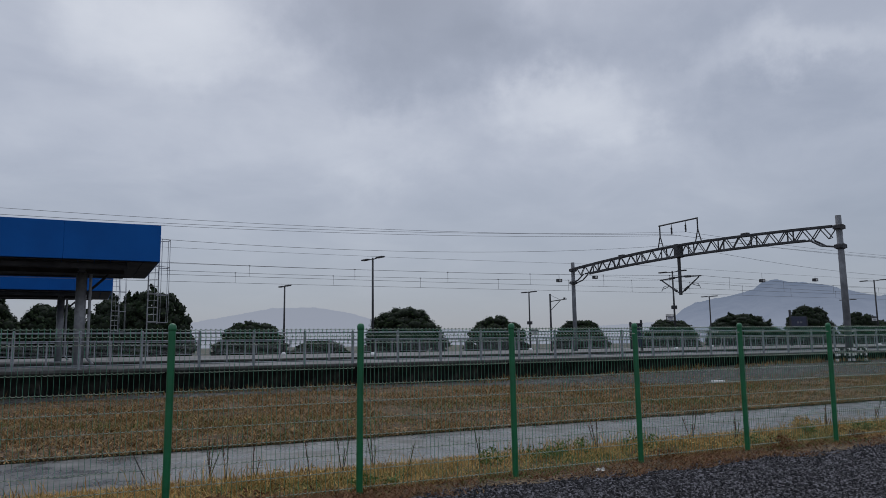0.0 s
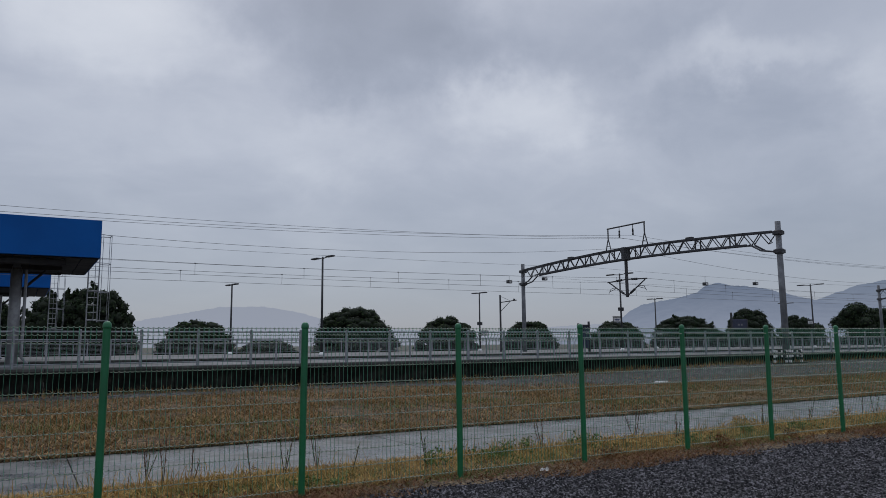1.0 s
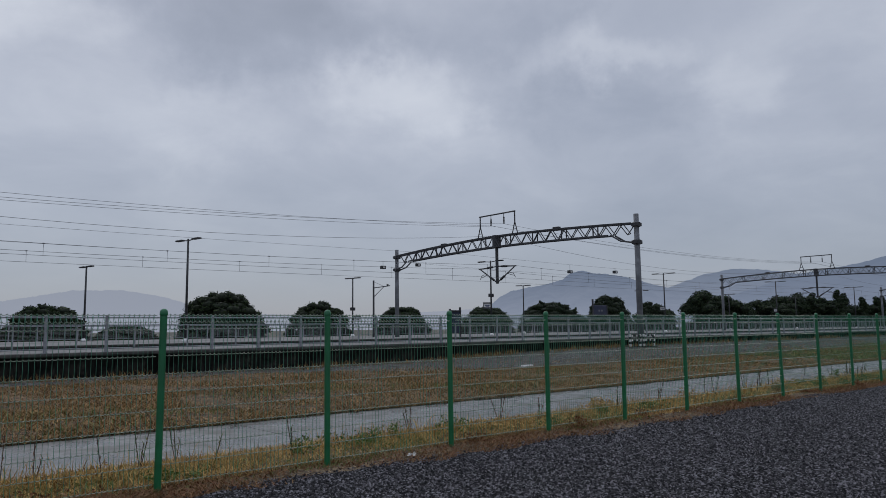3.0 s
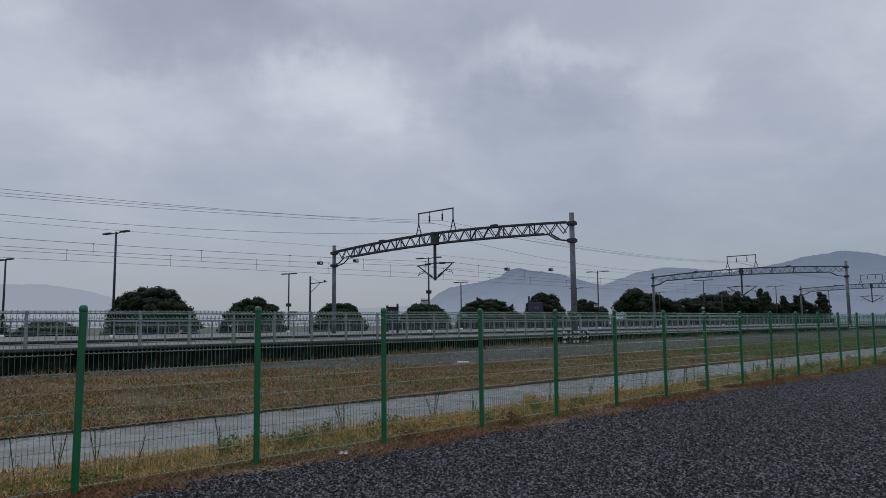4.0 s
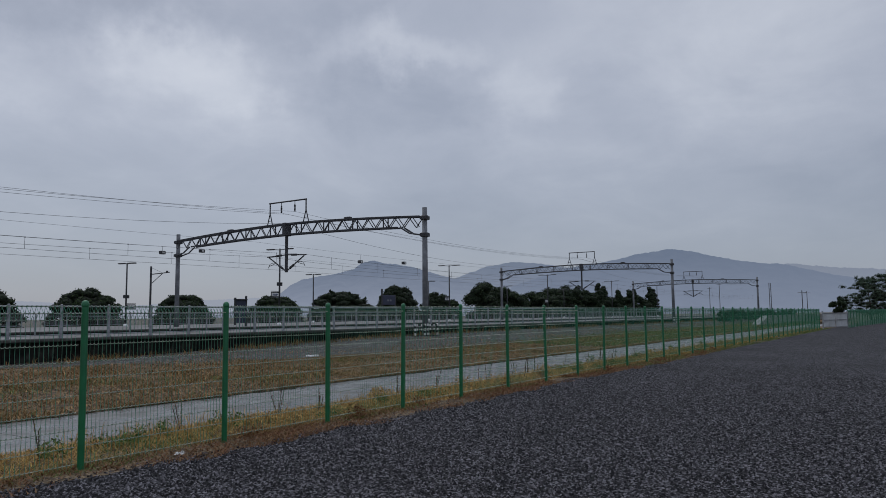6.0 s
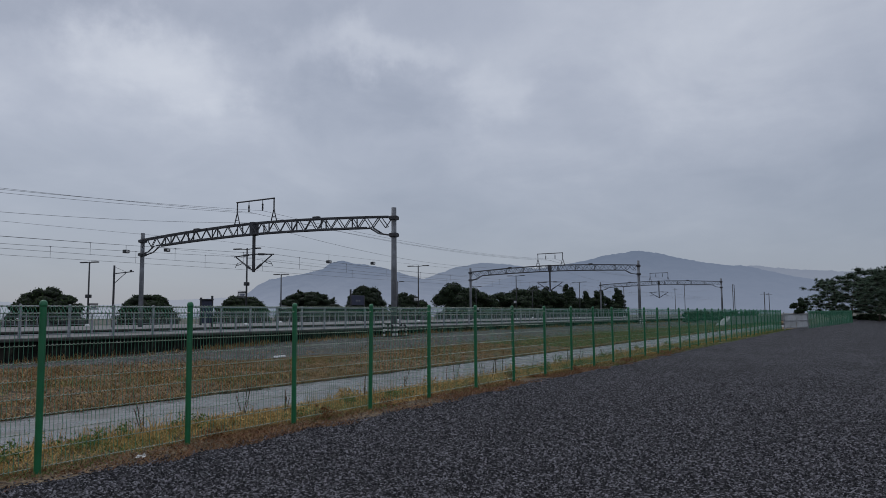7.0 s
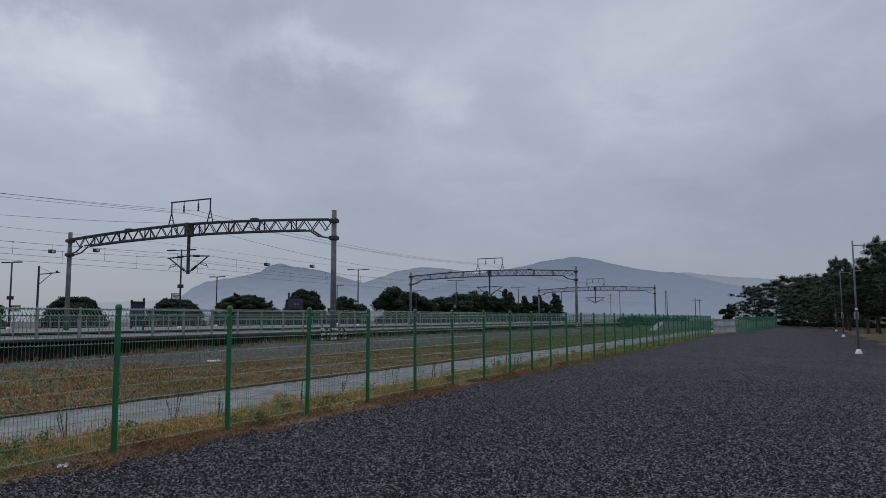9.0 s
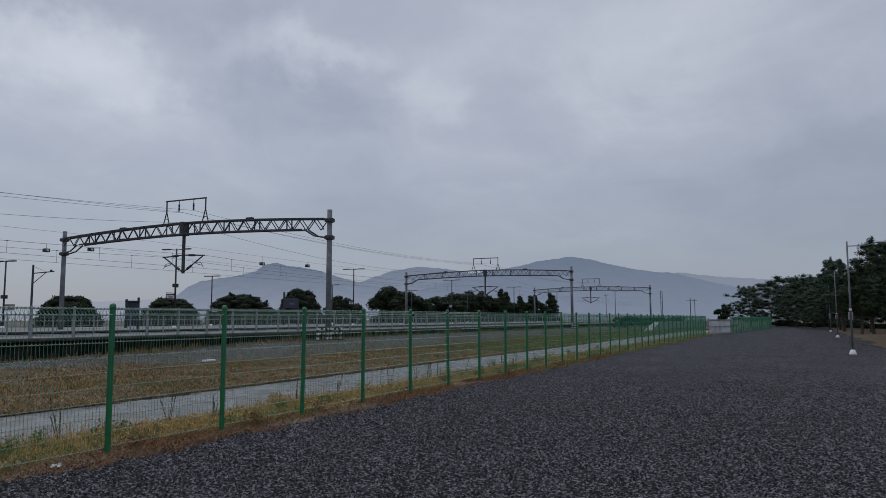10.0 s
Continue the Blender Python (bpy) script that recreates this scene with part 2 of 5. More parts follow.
M_RAIL = mat("railing_steel", (0.23, 0.245, 0.265), (0.33, 0.345, 0.37), 8, 0.5, metal=0.2, stain=(0.16, 0.168, 0.18), stain_scale=3)
M_COLUMN = mat("spun_concrete", (0.125, 0.132, 0.145), (0.195, 0.203, 0.218), 3, 0.75, 0.15, 40, stain=(0.095, 0.098, 0.106), stain_scale=1.0)
M_TRUSS = mat("weathered_truss_steel", (0.035, 0.037, 0.042), (0.075, 0.077, 0.085), 5, 0.6, metal=0.3, stain=(0.05, 0.045, 0.045), stain_scale=1.5)
M_DARK = mat("dark_steel", (0.02, 0.021, 0.024), (0.045, 0.046, 0.05), 6, 0.55)
M_LINE = mat("line_wire", (0.12, 0.12, 0.128), (0.18, 0.18, 0.19), 3, 0.5, metal=0.4)
M_BLUE = mat("blue_painted_panel", (0.002, 0.085, 0.33), (0.003, 0.10, 0.38), 0.8, 0.6, 0.03, 8, stain=(0.002, 0.07, 0.28), stain_scale=0.3, rnd=0.04, spec=0.15)
# underside shade is put into this colour; soffit, gutters and beams share it
M_SOFFIT = mat("shade_dark_soffit", (0.03, 0.03, 0.033), (0.055, 0.055, 0.058), 2, 0.8, spec=0.15)
M_WHITE = mat("white_paint", (0.68, 0.68, 0.68), (0.8, 0.8, 0.79), 5, 0.6, stain=(0.5, 0.49, 0.46), stain_scale=3)
M_BLACK = mat("black_paint", (0.015, 0.015, 0.016), (0.03, 0.03, 0.03), 5, 0.6)
M_FILM = mat("crumpled_film", (0.38, 0.38, 0.36), (0.62, 0.62, 0.6), 30, 0.4)
M_SIGN = mat("sign_panel", (0.02, 0.025, 0.05), (0.03, 0.035, 0.07), 3, 0.5)
M_NAVY = mat("navy_sign", (0.01, 0.02, 0.09), (0.015, 0.03, 0.11), 3, 0.4)
M_BARK = mat("bark", (0.04, 0.032, 0.026), (0.09, 0.07, 0.055), 9, 0.95, 0.8, 30)
M_GATE = mat("pale_gate_sheet", (0.5, 0.52, 0.53), (0.62, 0.64, 0.65), 2, 0.6, stain=(0.34, 0.35, 0.35), stain_scale=1)


def leaf_mat(name, shades):
    return mat(name, shades[0], shades[1], 1.5, 0.75, island=shades, spec=0.12)


M_BUSH = leaf_mat("bush_leaves", [(0.012, 0.02, 0.010), (0.022, 0.036, 0.015), (0.036, 0.058, 0.022), (0.06, 0.088, 0.032)])
M_TREE = leaf_mat("tree_leaves", [(0.012, 0.02, 0.012), (0.02, 0.033, 0.017), (0.032, 0.05, 0.022), (0.05, 0.07, 0.03)])
M_HEDGE = leaf_mat("hedge_leaves", [(0.012, 0.045, 0.022), (0.018, 0.065, 0.03), (0.028, 0.09, 0.04), (0.04, 0.11, 0.05)])
# near-black colour of the crown hearts, standing in for shade among the leaves
M_HEART = mat("crown_shade_filler", (0.008, 0.012, 0.007), (0.02, 0.028, 0.014), 6, 0.95, 0.9, 20)
M_PINE = leaf_mat("pine_needles", [(0.012, 0.022, 0.013), (0.022, 0.04, 0.02), (0.038, 0.064, 0.027), (0.075, 0.105, 0.042)])
# lighter, greyer needles for the farther trees: haze mixed into the base colour
M_PINE_HAZED = leaf_mat("hazed_pine_needles", [(0.032, 0.052, 0.038), (0.052, 0.082, 0.054), (0.08, 0.12, 0.074), (0.12, 0.165, 0.10)])
M_DRY = leaf_mat("dry_grass", [(0.21, 0.11, 0.04), (0.44, 0.27, 0.09), (0.70, 0.49, 0.18), (0.24, 0.16, 0.055)])
M_WEED = leaf_mat("green_weed", [(0.06, 0.09, 0.027), (0.11, 0.16, 0.045), (0.17, 0.225, 0.065), (0.29, 0.24, 0.095)])
M_RUSSET = leaf_mat("russet_weed", [(0.13, 0.06, 0.032), (0.20, 0.095, 0.05), (0.28, 0.17, 0.085), (0.15, 0.12, 0.055)])
M_STRAW = leaf_mat("field_straw", [(0.075, 0.04, 0.018), (0.25, 0.14, 0.058), (0.52, 0.33, 0.145), (0.15, 0.105, 0.042), (0.11, 0.10, 0.036)])


# ---- mesh helpers ----
class MB:
    """Collects boxes, rods and sheets into one mesh."""

    def __init__(self):
        self.v, self.f = [], []

    def add(self, pts, faces):
        o = len(self.v)
        self.v += [tuple(p) for p in pts]
        self.f += [tuple(i + o for i in f) for f in faces]

    def box(self, c, s, b=0.0, m=None):
        hx, hy, hz = (k / 2 for k in s)
        if b <= 0:
            pts = [Vector((x * hx, y * hy, z * hz)) for x in (-1, 1) for y in (-1, 1) for z in (-1, 1)]
            fs = [(0, 1, 3, 2), (4, 6, 7, 5), (0, 4, 5, 1), (2, 3, 7, 6), (0, 2, 6, 4), (1, 5, 7, 3)]
        else:
            tmp = bmesh.new()
            for x in (-1, 1):
                for y in (-1, 1):
                    for z in (-1, 1):
                        tmp.verts.new((x * (hx - b), y * (hy - b), z * hz))
                        tmp.verts.new((x * (hx - b), y * hy, z * (hz - b)))
                        tmp.verts.new((x * hx, y * (hy - b), z * (hz - b)))
            bmesh.ops.convex_hull(tmp, input=tmp.verts)
            tmp.verts.index_update()
            pts = [v.co.copy() for v in tmp.verts]
            fs = [[v.index for v in f.verts] for f in tmp.faces]
            tmp.free()
        c = Vector(c)
        self.add([(m @ p if m else p) + c for p in pts], fs)
        return self

    def rod(self, p0, p1, r0, r1=None, n=8, cap=True):
        r1 = r0 if r1 is None else r1
        p0, p1 = Vector(p0), Vector(p1)
        q = (p1 - p0).to_track_quat("Z", "Y")
        ring = [Vector((math.cos(2 * math.pi * (i + 0.5) / n), math.sin(2 * math.pi * (i + 0.5) / n), 0)) for i in range(n)]
        pts = [p0 + q @ (k * r0) for k in ring] + [p1 + q @ (k * r1) for k in ring]
        fs = [(i, (i + 1) % n, n + (i + 1) % n, n + i) for i in range(n)]
        if cap:
            fs += [tuple(reversed(range(n))), tuple(range(n, 2 * n))]
        self.add(pts, fs)
        return self

    def path(self, pts, r, n=4):
        """One bent tube through the points."""
        pts = [Vector(p) for p in pts]
        vs, fs = [], []
        for i, p in enumerate(pts):
            d = (pts[min(i + 1, len(pts) - 1)] - pts[max(i - 1, 0)]).normalized()
            u = d.cross(Vector((1, 0, 0)) if abs(d.x) < 0.7 else Vector((0, 1, 0))).normalized()
            w = d.cross(u)
            vs += [p + r * (math.cos(2 * math.pi * (k + 0.5) / n) * u + math.sin(2 * math.pi * (k + 0.5) / n) * w) for k in range(n)]
        for i in range(len(pts) - 1):
            fs += [(i * n + k, i * n + (k + 1) % n, (i + 1) * n + (k + 1) % n, (i + 1) * n + k) for k in range(n)]
        fs += [tuple(reversed(range(n))), tuple(range((len(pts) - 1) * n, len(pts) * n))]
        self.add(vs, fs)
        return self

    def lathe(self, c, prof, n=12):
        c = Vector(c)
        pts, fs = [], []
        for r, z in prof:
            pts += [c + Vector((r * math.cos(2 * math.pi * i / n), r * math.sin(2 * math.pi * i / n), z)) for i in range(n)]
        for k in range(len(prof) - 1):
            fs += [(k * n + i, k * n + (i + 1) % n, (k + 1) * n + (i + 1) % n, (k + 1) * n + i) for i in range(n)]
        fs += [tuple(reversed(range(n))), tuple(range((len(prof) - 1) * n, len(prof) * n))]
        self.add(pts, fs)
        return self

    def mesh(self, name, material, smooth=False):
        me = bpy.data.meshes.new(name)
        me.from_pydata(self.v, [], self.f)
        me.materials.append(material)
        if smooth:
            me.polygons.foreach_set("use_smooth", [True] * len(me.polygons))
        me.update()
        return me


def part(name, mb, material, parent, label="", smooth=False):
    me = mb if isinstance(mb, bpy.types.Mesh) else mb.mesh(name, material, smooth)
    ob = new(name, me)
    ob.parent = parent
    if label:
        ob["label"] = label
    return ob


def thing(name, label, category, at=(0, 0, 0), group="", kind="", mb=None, material=None, smooth=False):
    ob = new(name, mb.mesh(name, material, smooth) if mb else None)
    ob.location = at
    return tagged(ob, label, category, group, kind)


def fast_mesh(name, verts, tris, material):
    me = bpy.data.meshes.new(name)
    me.vertices.add(len(verts)); me.vertices.foreach_set("co", np.asarray(verts, np.float32).ravel())
    me.loops.add(len(tris) * 3); me.loops.foreach_set("vertex_index", np.asarray(tris, np.int32).ravel())
    me.polygons.add(len(tris)); me.polygons.foreach_set("loop_start", np.arange(0, len(tris) * 3, 3, dtype=np.int32))
    me.materials.append(material)
    me.update(calc_edges=True)
    return me


# ---- ground ----
def wobble(x, s, k=0.0):
    return noise.noise(Vector((x * s, k, 0.37)))


def rise(x):
    u = min(1.0, max(0.0, (x - 12) / 26))
    return 0.1 + 0.4 * u * u * (3 - 2 * u)


def field_edge(x):
    u = min(1.0, max(0.0, (x - 10) / 12))
    return 16.2 - 5.7 * u * u * (3 - 2 * u) + 1.2 * wobble(x, 0.12, 4) + 0.35 * wobble(x, 0.9, 6)


def field_height(x, y):
    return -0.01 + 0.11 * (y - PATH_FAR) / (field_edge(x) - PATH_FAR)


def strip(name, label, category, material, x0, x1, near, far, nx, ny=6, rough=0.0):
    """A sheet of ground between two edges; near and far give (y, z) at x."""
    mb = MB()
    pts, fs = [], []
    for i in range(nx + 1):
        x = x0 + (x1 - x0) * i / nx
        (ya, za), (yb, zb) = near(x), far(x)
        for j in range(ny + 1):
            u = j / ny
            y = ya + (yb - ya) * u
            z = za + (zb - za) * u + (rough * noise.noise(Vector((x * 0.9, y * 0.9, 1.3))) if 0 < j < ny else 0)
            pts.append((x, y, z))
    for i in range(nx):
        for j in range(ny):
            a = i * (ny + 1) + j
            fs.append((a, a + ny + 1, a + ny + 2, a + 1))
    mb.add(pts, fs)
    ob = thing(name, label, category, kind="structure", mb=mb, material=material, smooth=True)
    return ob


lot_edge = lambda x: -0.42 + 0.28 * wobble(x, 0.7) + 0.12 * wobble(x, 3.1, 5)
path_near = lambda x: 1.62 + 0.22 * wobble(x, 0.6, 2) + 0.08 * wobble(x, 2.5, 8)
PATH_FAR, PLAT_Y = 4.85, 18.6
bank_line = lambda x: PATH_FAR + 0.03 + 0.09 * wobble(x, 0.8, 3) + 0.05 * wobble(x, 4.1, 7)
gr = MB()
gr.add([(-3500, -3500, -0.45), (3500, -3500, -0.45), (3500, 3500, -0.45), (-3500, 3500, -0.45)], [(0, 1, 2, 3)])
thing("ground", "dull green-brown open ground reaching the horizon", "ground", kind="structure", mb=gr, material=M_EARTH)
strip("gravel_lot", "dark slate-grey gravel yard, loose crushed stone", "gravel", M_GRAVEL, -30, 230, lambda x: (-60, 0), lambda x: (lot_edge(x), 0), 520, 2)
strip("verge", "dry soil verge along the fence foot", "verge", M_SOIL, -30, 130, lambda x: (lot_edge(x), 0), lambda x: (path_near(x), -0.03), 640, 6, 0.03)
strip("field", "brown dry field beside the disused track bed", "field", M_FIELD, -30, 200, lambda x: (bank_line(x), -0.01), lambda x: (field_edge(x), 0.1), 920, 12, 0.05)
strip("track_bed", "grey weathered ballast of an empty track bed", "track bed", M_BALLAST, -30, 200, lambda x: (field_edge(x), 0.1), lambda x: (PLAT_Y + 0.3, rise(x)), 460, 12, 0.04)
bank = MB()
for i in range(920):
    x = -30 + 0.25 * i
    y0, y1 = (bank_line(k) for k in (x, x + 0.25))
    bank.add([(x, y0, -0.2), (x + 0.25, y1, -0.2), (x + 0.25, y1, -0.01), (x, y0, -0.01)], [(0, 1, 2, 3)])
thing("bank", "low dark earth bank beside the concrete path", "bank", kind="structure", mb=bank, material=M_SOIL)
strip("track_trough", "grey ballast between the two platforms", "track bed", M_BALLAST, -30, 200, lambda x: (25.4, -0.1), lambda x: (34.1, -0.1), 10, 2)
strip("far_verge", "scrubby ground behind the station", "ground", M_EARTH, -120, 420, lambda x: (58.2, 0.1), lambda x: (120, 0.1), 20, 4)
strip("tree_floor", "brown leaf litter under the pine trees", "ground", M_LITTER, 24, 190, lambda x: (-45, 0.03), lambda x: (-12.6 - 0.6 * wobble(x, 0.4, 9) - 1.2 * math.exp(-(x - 24) ** 2 / 40), 0.012), 160, 4, 0.05)

# concrete path in cast bays
path = thing("concrete_path", "pale grey damp concrete path in cast bays", "path", kind="structure")
for i in range(28):
    x0, L_ = -30 + 5.0 * i, 4.985
    mb = MB()
    n = 10
    pts, fs = [], []
    for k in range(n + 1):
        x = x0 + L_ * k / n
        pts += [(x, path_near(x) - 0.05, -0.045), (x, PATH_FAR - 0.02, -0.045), (x, path_near(x) - 0.05, -0.2), (x, PATH_FAR - 0.02, -0.2)]
    for k in range(n):
        a = 4 * k
        fs += [(a, a + 4, a + 5, a + 1), (a + 2, a + 6, a + 4, a), (a + 1, a + 5, a + 7, a + 3)]
    fs += [(0, 1, 3, 2), (4 * n, 4 * n + 2, 4 * n + 3, 4 * n + 1)]
    mb.add(pts, fs)
    part("slab", mb, M_PATH, path)

# ramp beyond the field
rp = MB()
rp.add([(x, y, z) for x, z in ((94, 0.05), (102, 1.2), (260, 1.2), (260, -0.2), (94, -0.2)) for y in (8.5, 9.4)],
       [(0, 2, 3, 1), (2, 4, 5, 3), (0, 8, 6, 4, 2), (1, 3, 5, 7, 9), (4, 6, 7, 5), (0, 1, 9, 8)])
thing("concrete_ramp", "pale concrete ramp with a plain side wall beyond the field", "ramp", kind="structure", mb=rp, material=M_RAMP)


# ---- platforms ----
def platform(name, label, y0, y1, x0, x1, z, base):
    root = thing(name, label, "platform", kind="structure")
    mb = MB()
    mb.box(((x0 + x1) / 2, (y0 + y1) / 2 + 0.2, z - 0.2), (x1 - x0, y1 - y0 - 0.8, 0.4))
    part("deck", mb, M_DECK, root)
    n = int((x1 - x0) / 2)
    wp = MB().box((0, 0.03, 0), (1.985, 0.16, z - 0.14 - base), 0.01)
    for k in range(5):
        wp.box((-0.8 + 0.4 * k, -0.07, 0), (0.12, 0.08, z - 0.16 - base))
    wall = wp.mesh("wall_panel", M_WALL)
    cope = MB().box((0, 0, 0), (1.985, 0.62, 0.11), 0.02).mesh("coping_stone", M_COPING)
    for i in range(n):
        x = x0 + 2 * i + 1
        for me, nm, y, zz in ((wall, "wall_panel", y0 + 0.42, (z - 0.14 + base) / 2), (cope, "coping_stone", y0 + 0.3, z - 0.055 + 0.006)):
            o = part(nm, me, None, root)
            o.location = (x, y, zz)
    return root


DECK = 0.95
platform("platform_1", "grey concrete station platform with a stained, shade-darkened face", PLAT_Y, 25.5, -30, 160, DECK, -0.1)
platform("platform_2", "wide grey concrete station platform behind the tracks", 34.0, 58.3, -40, 200, DECK, -0.1)

# ---- station railings ----
def railing(y, x0, x1, label, step=2.0, h=1.22, infill=0):
    root = thing("railing", label, "railing", (0, y, DECK), group="platform railings")
    n = int((x1 - x0) / step)
    post = MB().box((0, 0, h / 2), (0.09, 0.09, h), 0.012).box((0, 0, 0.012), (0.18, 0.18, 0.024)).lathe((0, 0, h), [(0.05, 0), (0.045, 0.03), (0.015, 0.05)], 8).mesh("post", M_RAIL)
    bal = MB().box((0, 0, 0.52), (0.05, 0.04, 0.80)).mesh("baluster", M_RAIL)
    for i in range(n + 1):
        part("post", post, None, root).location = (x0 + i * step, 0, 0)
        if i < n:
            part("baluster", bal, None, root).location = (x0 + (i + 0.5) * step, 0, 0)
    for z, r in ((h - 0.04, 0.032), (0.92, 0.024), (0.13, 0.024)):
        mb = MB().rod((x0, 0, z), (x1, 0, z), r, r, 8)
        part("rail", mb, M_RAIL, root)
    for k in range(infill):
        z = 0.22 + 0.9 * k / infill
        part("infill_rail", MB().rod((x0, 0.03, z), (x1, 0.03, z), 0.007, 0.007, 6), M_RAIL, root)
    return root


railing(18.78, -25.3, 150.0, "galvanised grey steel railing along the platform edge", 1.876)
railing(57.6, -24.0, 190.0, "grey steel railing with close level bars along the platform edge", infill=9)


# ---- canopies ----
def canopy(x1, length, y0, y1, z_low, fascia, label, first=2.55):
    root = thing("platform_canopy", label, "canopy", (x1, 0, 0), group="platform canopies")
    for i in range(int(length / 3)):
        mb = MB().box((-1.5 - 3 * i, y0, z_low + fascia / 2), (2.998, 0.09, fascia), 0.008)
        part("fascia_panel", mb, M_BLUE, root, "smooth blue painted fascia panel")
    part("end_panel", MB().box((-0.04, (y0 + y1) / 2 + 0.05, z_low + fascia / 2), (0.08, y1 - y0 - 0.15, fascia), 0.008), M_BLUE, root)
    part("rear_fascia", MB().box((-length / 2, y1, z_low + fascia / 2), (length, 0.09, fascia), 0.008), M_BLUE, root)
    part("roof_deck", MB().box((-length / 2, (y0 + y1) / 2, z_low + fascia - 0.25), (length - 0.2, y1 - y0 - 0.1, 0.06)), M_GALV, root)
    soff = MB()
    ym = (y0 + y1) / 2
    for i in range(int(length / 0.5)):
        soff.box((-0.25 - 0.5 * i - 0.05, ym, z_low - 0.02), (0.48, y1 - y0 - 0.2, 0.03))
    part("soffit", soff, M_SOFFIT, root, "ribbed soffit in a shade-dark colour")
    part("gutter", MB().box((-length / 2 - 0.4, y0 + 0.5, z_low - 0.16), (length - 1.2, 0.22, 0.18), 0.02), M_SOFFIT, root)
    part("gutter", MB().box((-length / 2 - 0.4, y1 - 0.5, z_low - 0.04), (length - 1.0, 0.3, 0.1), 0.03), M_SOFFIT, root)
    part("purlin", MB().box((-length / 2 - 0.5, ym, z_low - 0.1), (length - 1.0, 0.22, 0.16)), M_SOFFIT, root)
    for i in range(int(length / 8)):
        xc = -first - 8 * i
        col = part("column", MB().rod((xc, ym, DECK), (xc, ym, z_low - 0.1), 0.19, 0.19, 16), M_GALV, root, "grey steel column", True)
        part("base_plate", MB().box((xc, ym, DECK + 0.02), (0.7, 0.7, 0.04), 0.005), M_GALV, col)
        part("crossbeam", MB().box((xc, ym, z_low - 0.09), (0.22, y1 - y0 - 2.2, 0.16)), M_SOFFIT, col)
        part("downpipe", MB().path([(xc + 0.3, ym - 0.1, z_low - 0.2), (xc + 0.3, ym - 0.1, DECK + 0.35), (xc + 0.5, ym - 0.25, DECK + 0.12)], 0.055, 8), M_GALV, col, "bent grey downpipe")
        part("knee_brace", MB().rod((xc + 0.1, ym, z_low - 1.0), (xc + 0.9, ym, z_low - 0.2), 0.05), M_SOFFIT, col)
    return root


def cage_ladder(x, y, z0, z1, label):
    root = thing("cage_ladder", label, "ladder", (x, y, 0), group="canopy ladders")
    part("stile", MB().rod((0, 0, z0), (0, 0, z1), 0.03), M_GALV, root)
    part("stile", MB().rod((0.4, 0, z0 + 1.7), (0.4, 0, z1), 0.025), M_GALV, root)
    n = int((z1 - z0 - 1.7) / 0.3)
    for i in range(n):
        part("rung", MB().rod((0, 0, z0 + 1.8 + 0.3 * i), (0.4, 0, z0 + 1.8 + 0.3 * i), 0.012, n=6), M_GALV, root)
    for z in np.linspace(z0 + 1.75, z1, 4):
        part("cage_hoop", MB().path([(0, 0, z), (-0.02, -0.45, z), (0.2, -0.72, z), (0.44, -0.72, z), (0.78, -0.45, z), (0.75, 0, z), (0.4, 0, z)], 0.018, 6), M_GALV, root)
    for px, py in ((0.2, -0.72), (0.44, -0.72), (0.78, -0.45), (0.75, 0)):
        part("cage_bar", MB().rod((px, py, z0 + 1.75), (px, py, z1), 0.012, n=6), M_GALV, root)
    return root


canopy(1.45, 42, 18.9, 25.3, 4.6, 1.27, "long blue station canopy with dark soffit on steel columns", 2.42)
canopy(0.45, 42, 34.4, 41.5, 4.68, 0.95, "blue station canopy over the rear platform", 2.5)
cage_ladder(1.55, 25.2, DECK, 6.2, "grey steel caged ladder beside the canopy end")
cage_ladder(0.62, 41.0, DECK, 6.3, "grey steel caged ladder beside the rear canopy")


# ---- catenary gantries ----
G_X, G_STEP = 36.5, (54.8, 112.8)
Y_N, Y_F, Y_M = 17.85, 42.35, 30.1


def chord(y, top):
    u = abs(y - Y_M) / (Y_F - Y_M)
    return 8.34 - 0.46 * u ** 1.7 if top else 7.56 - 0.34 * u ** 1.7


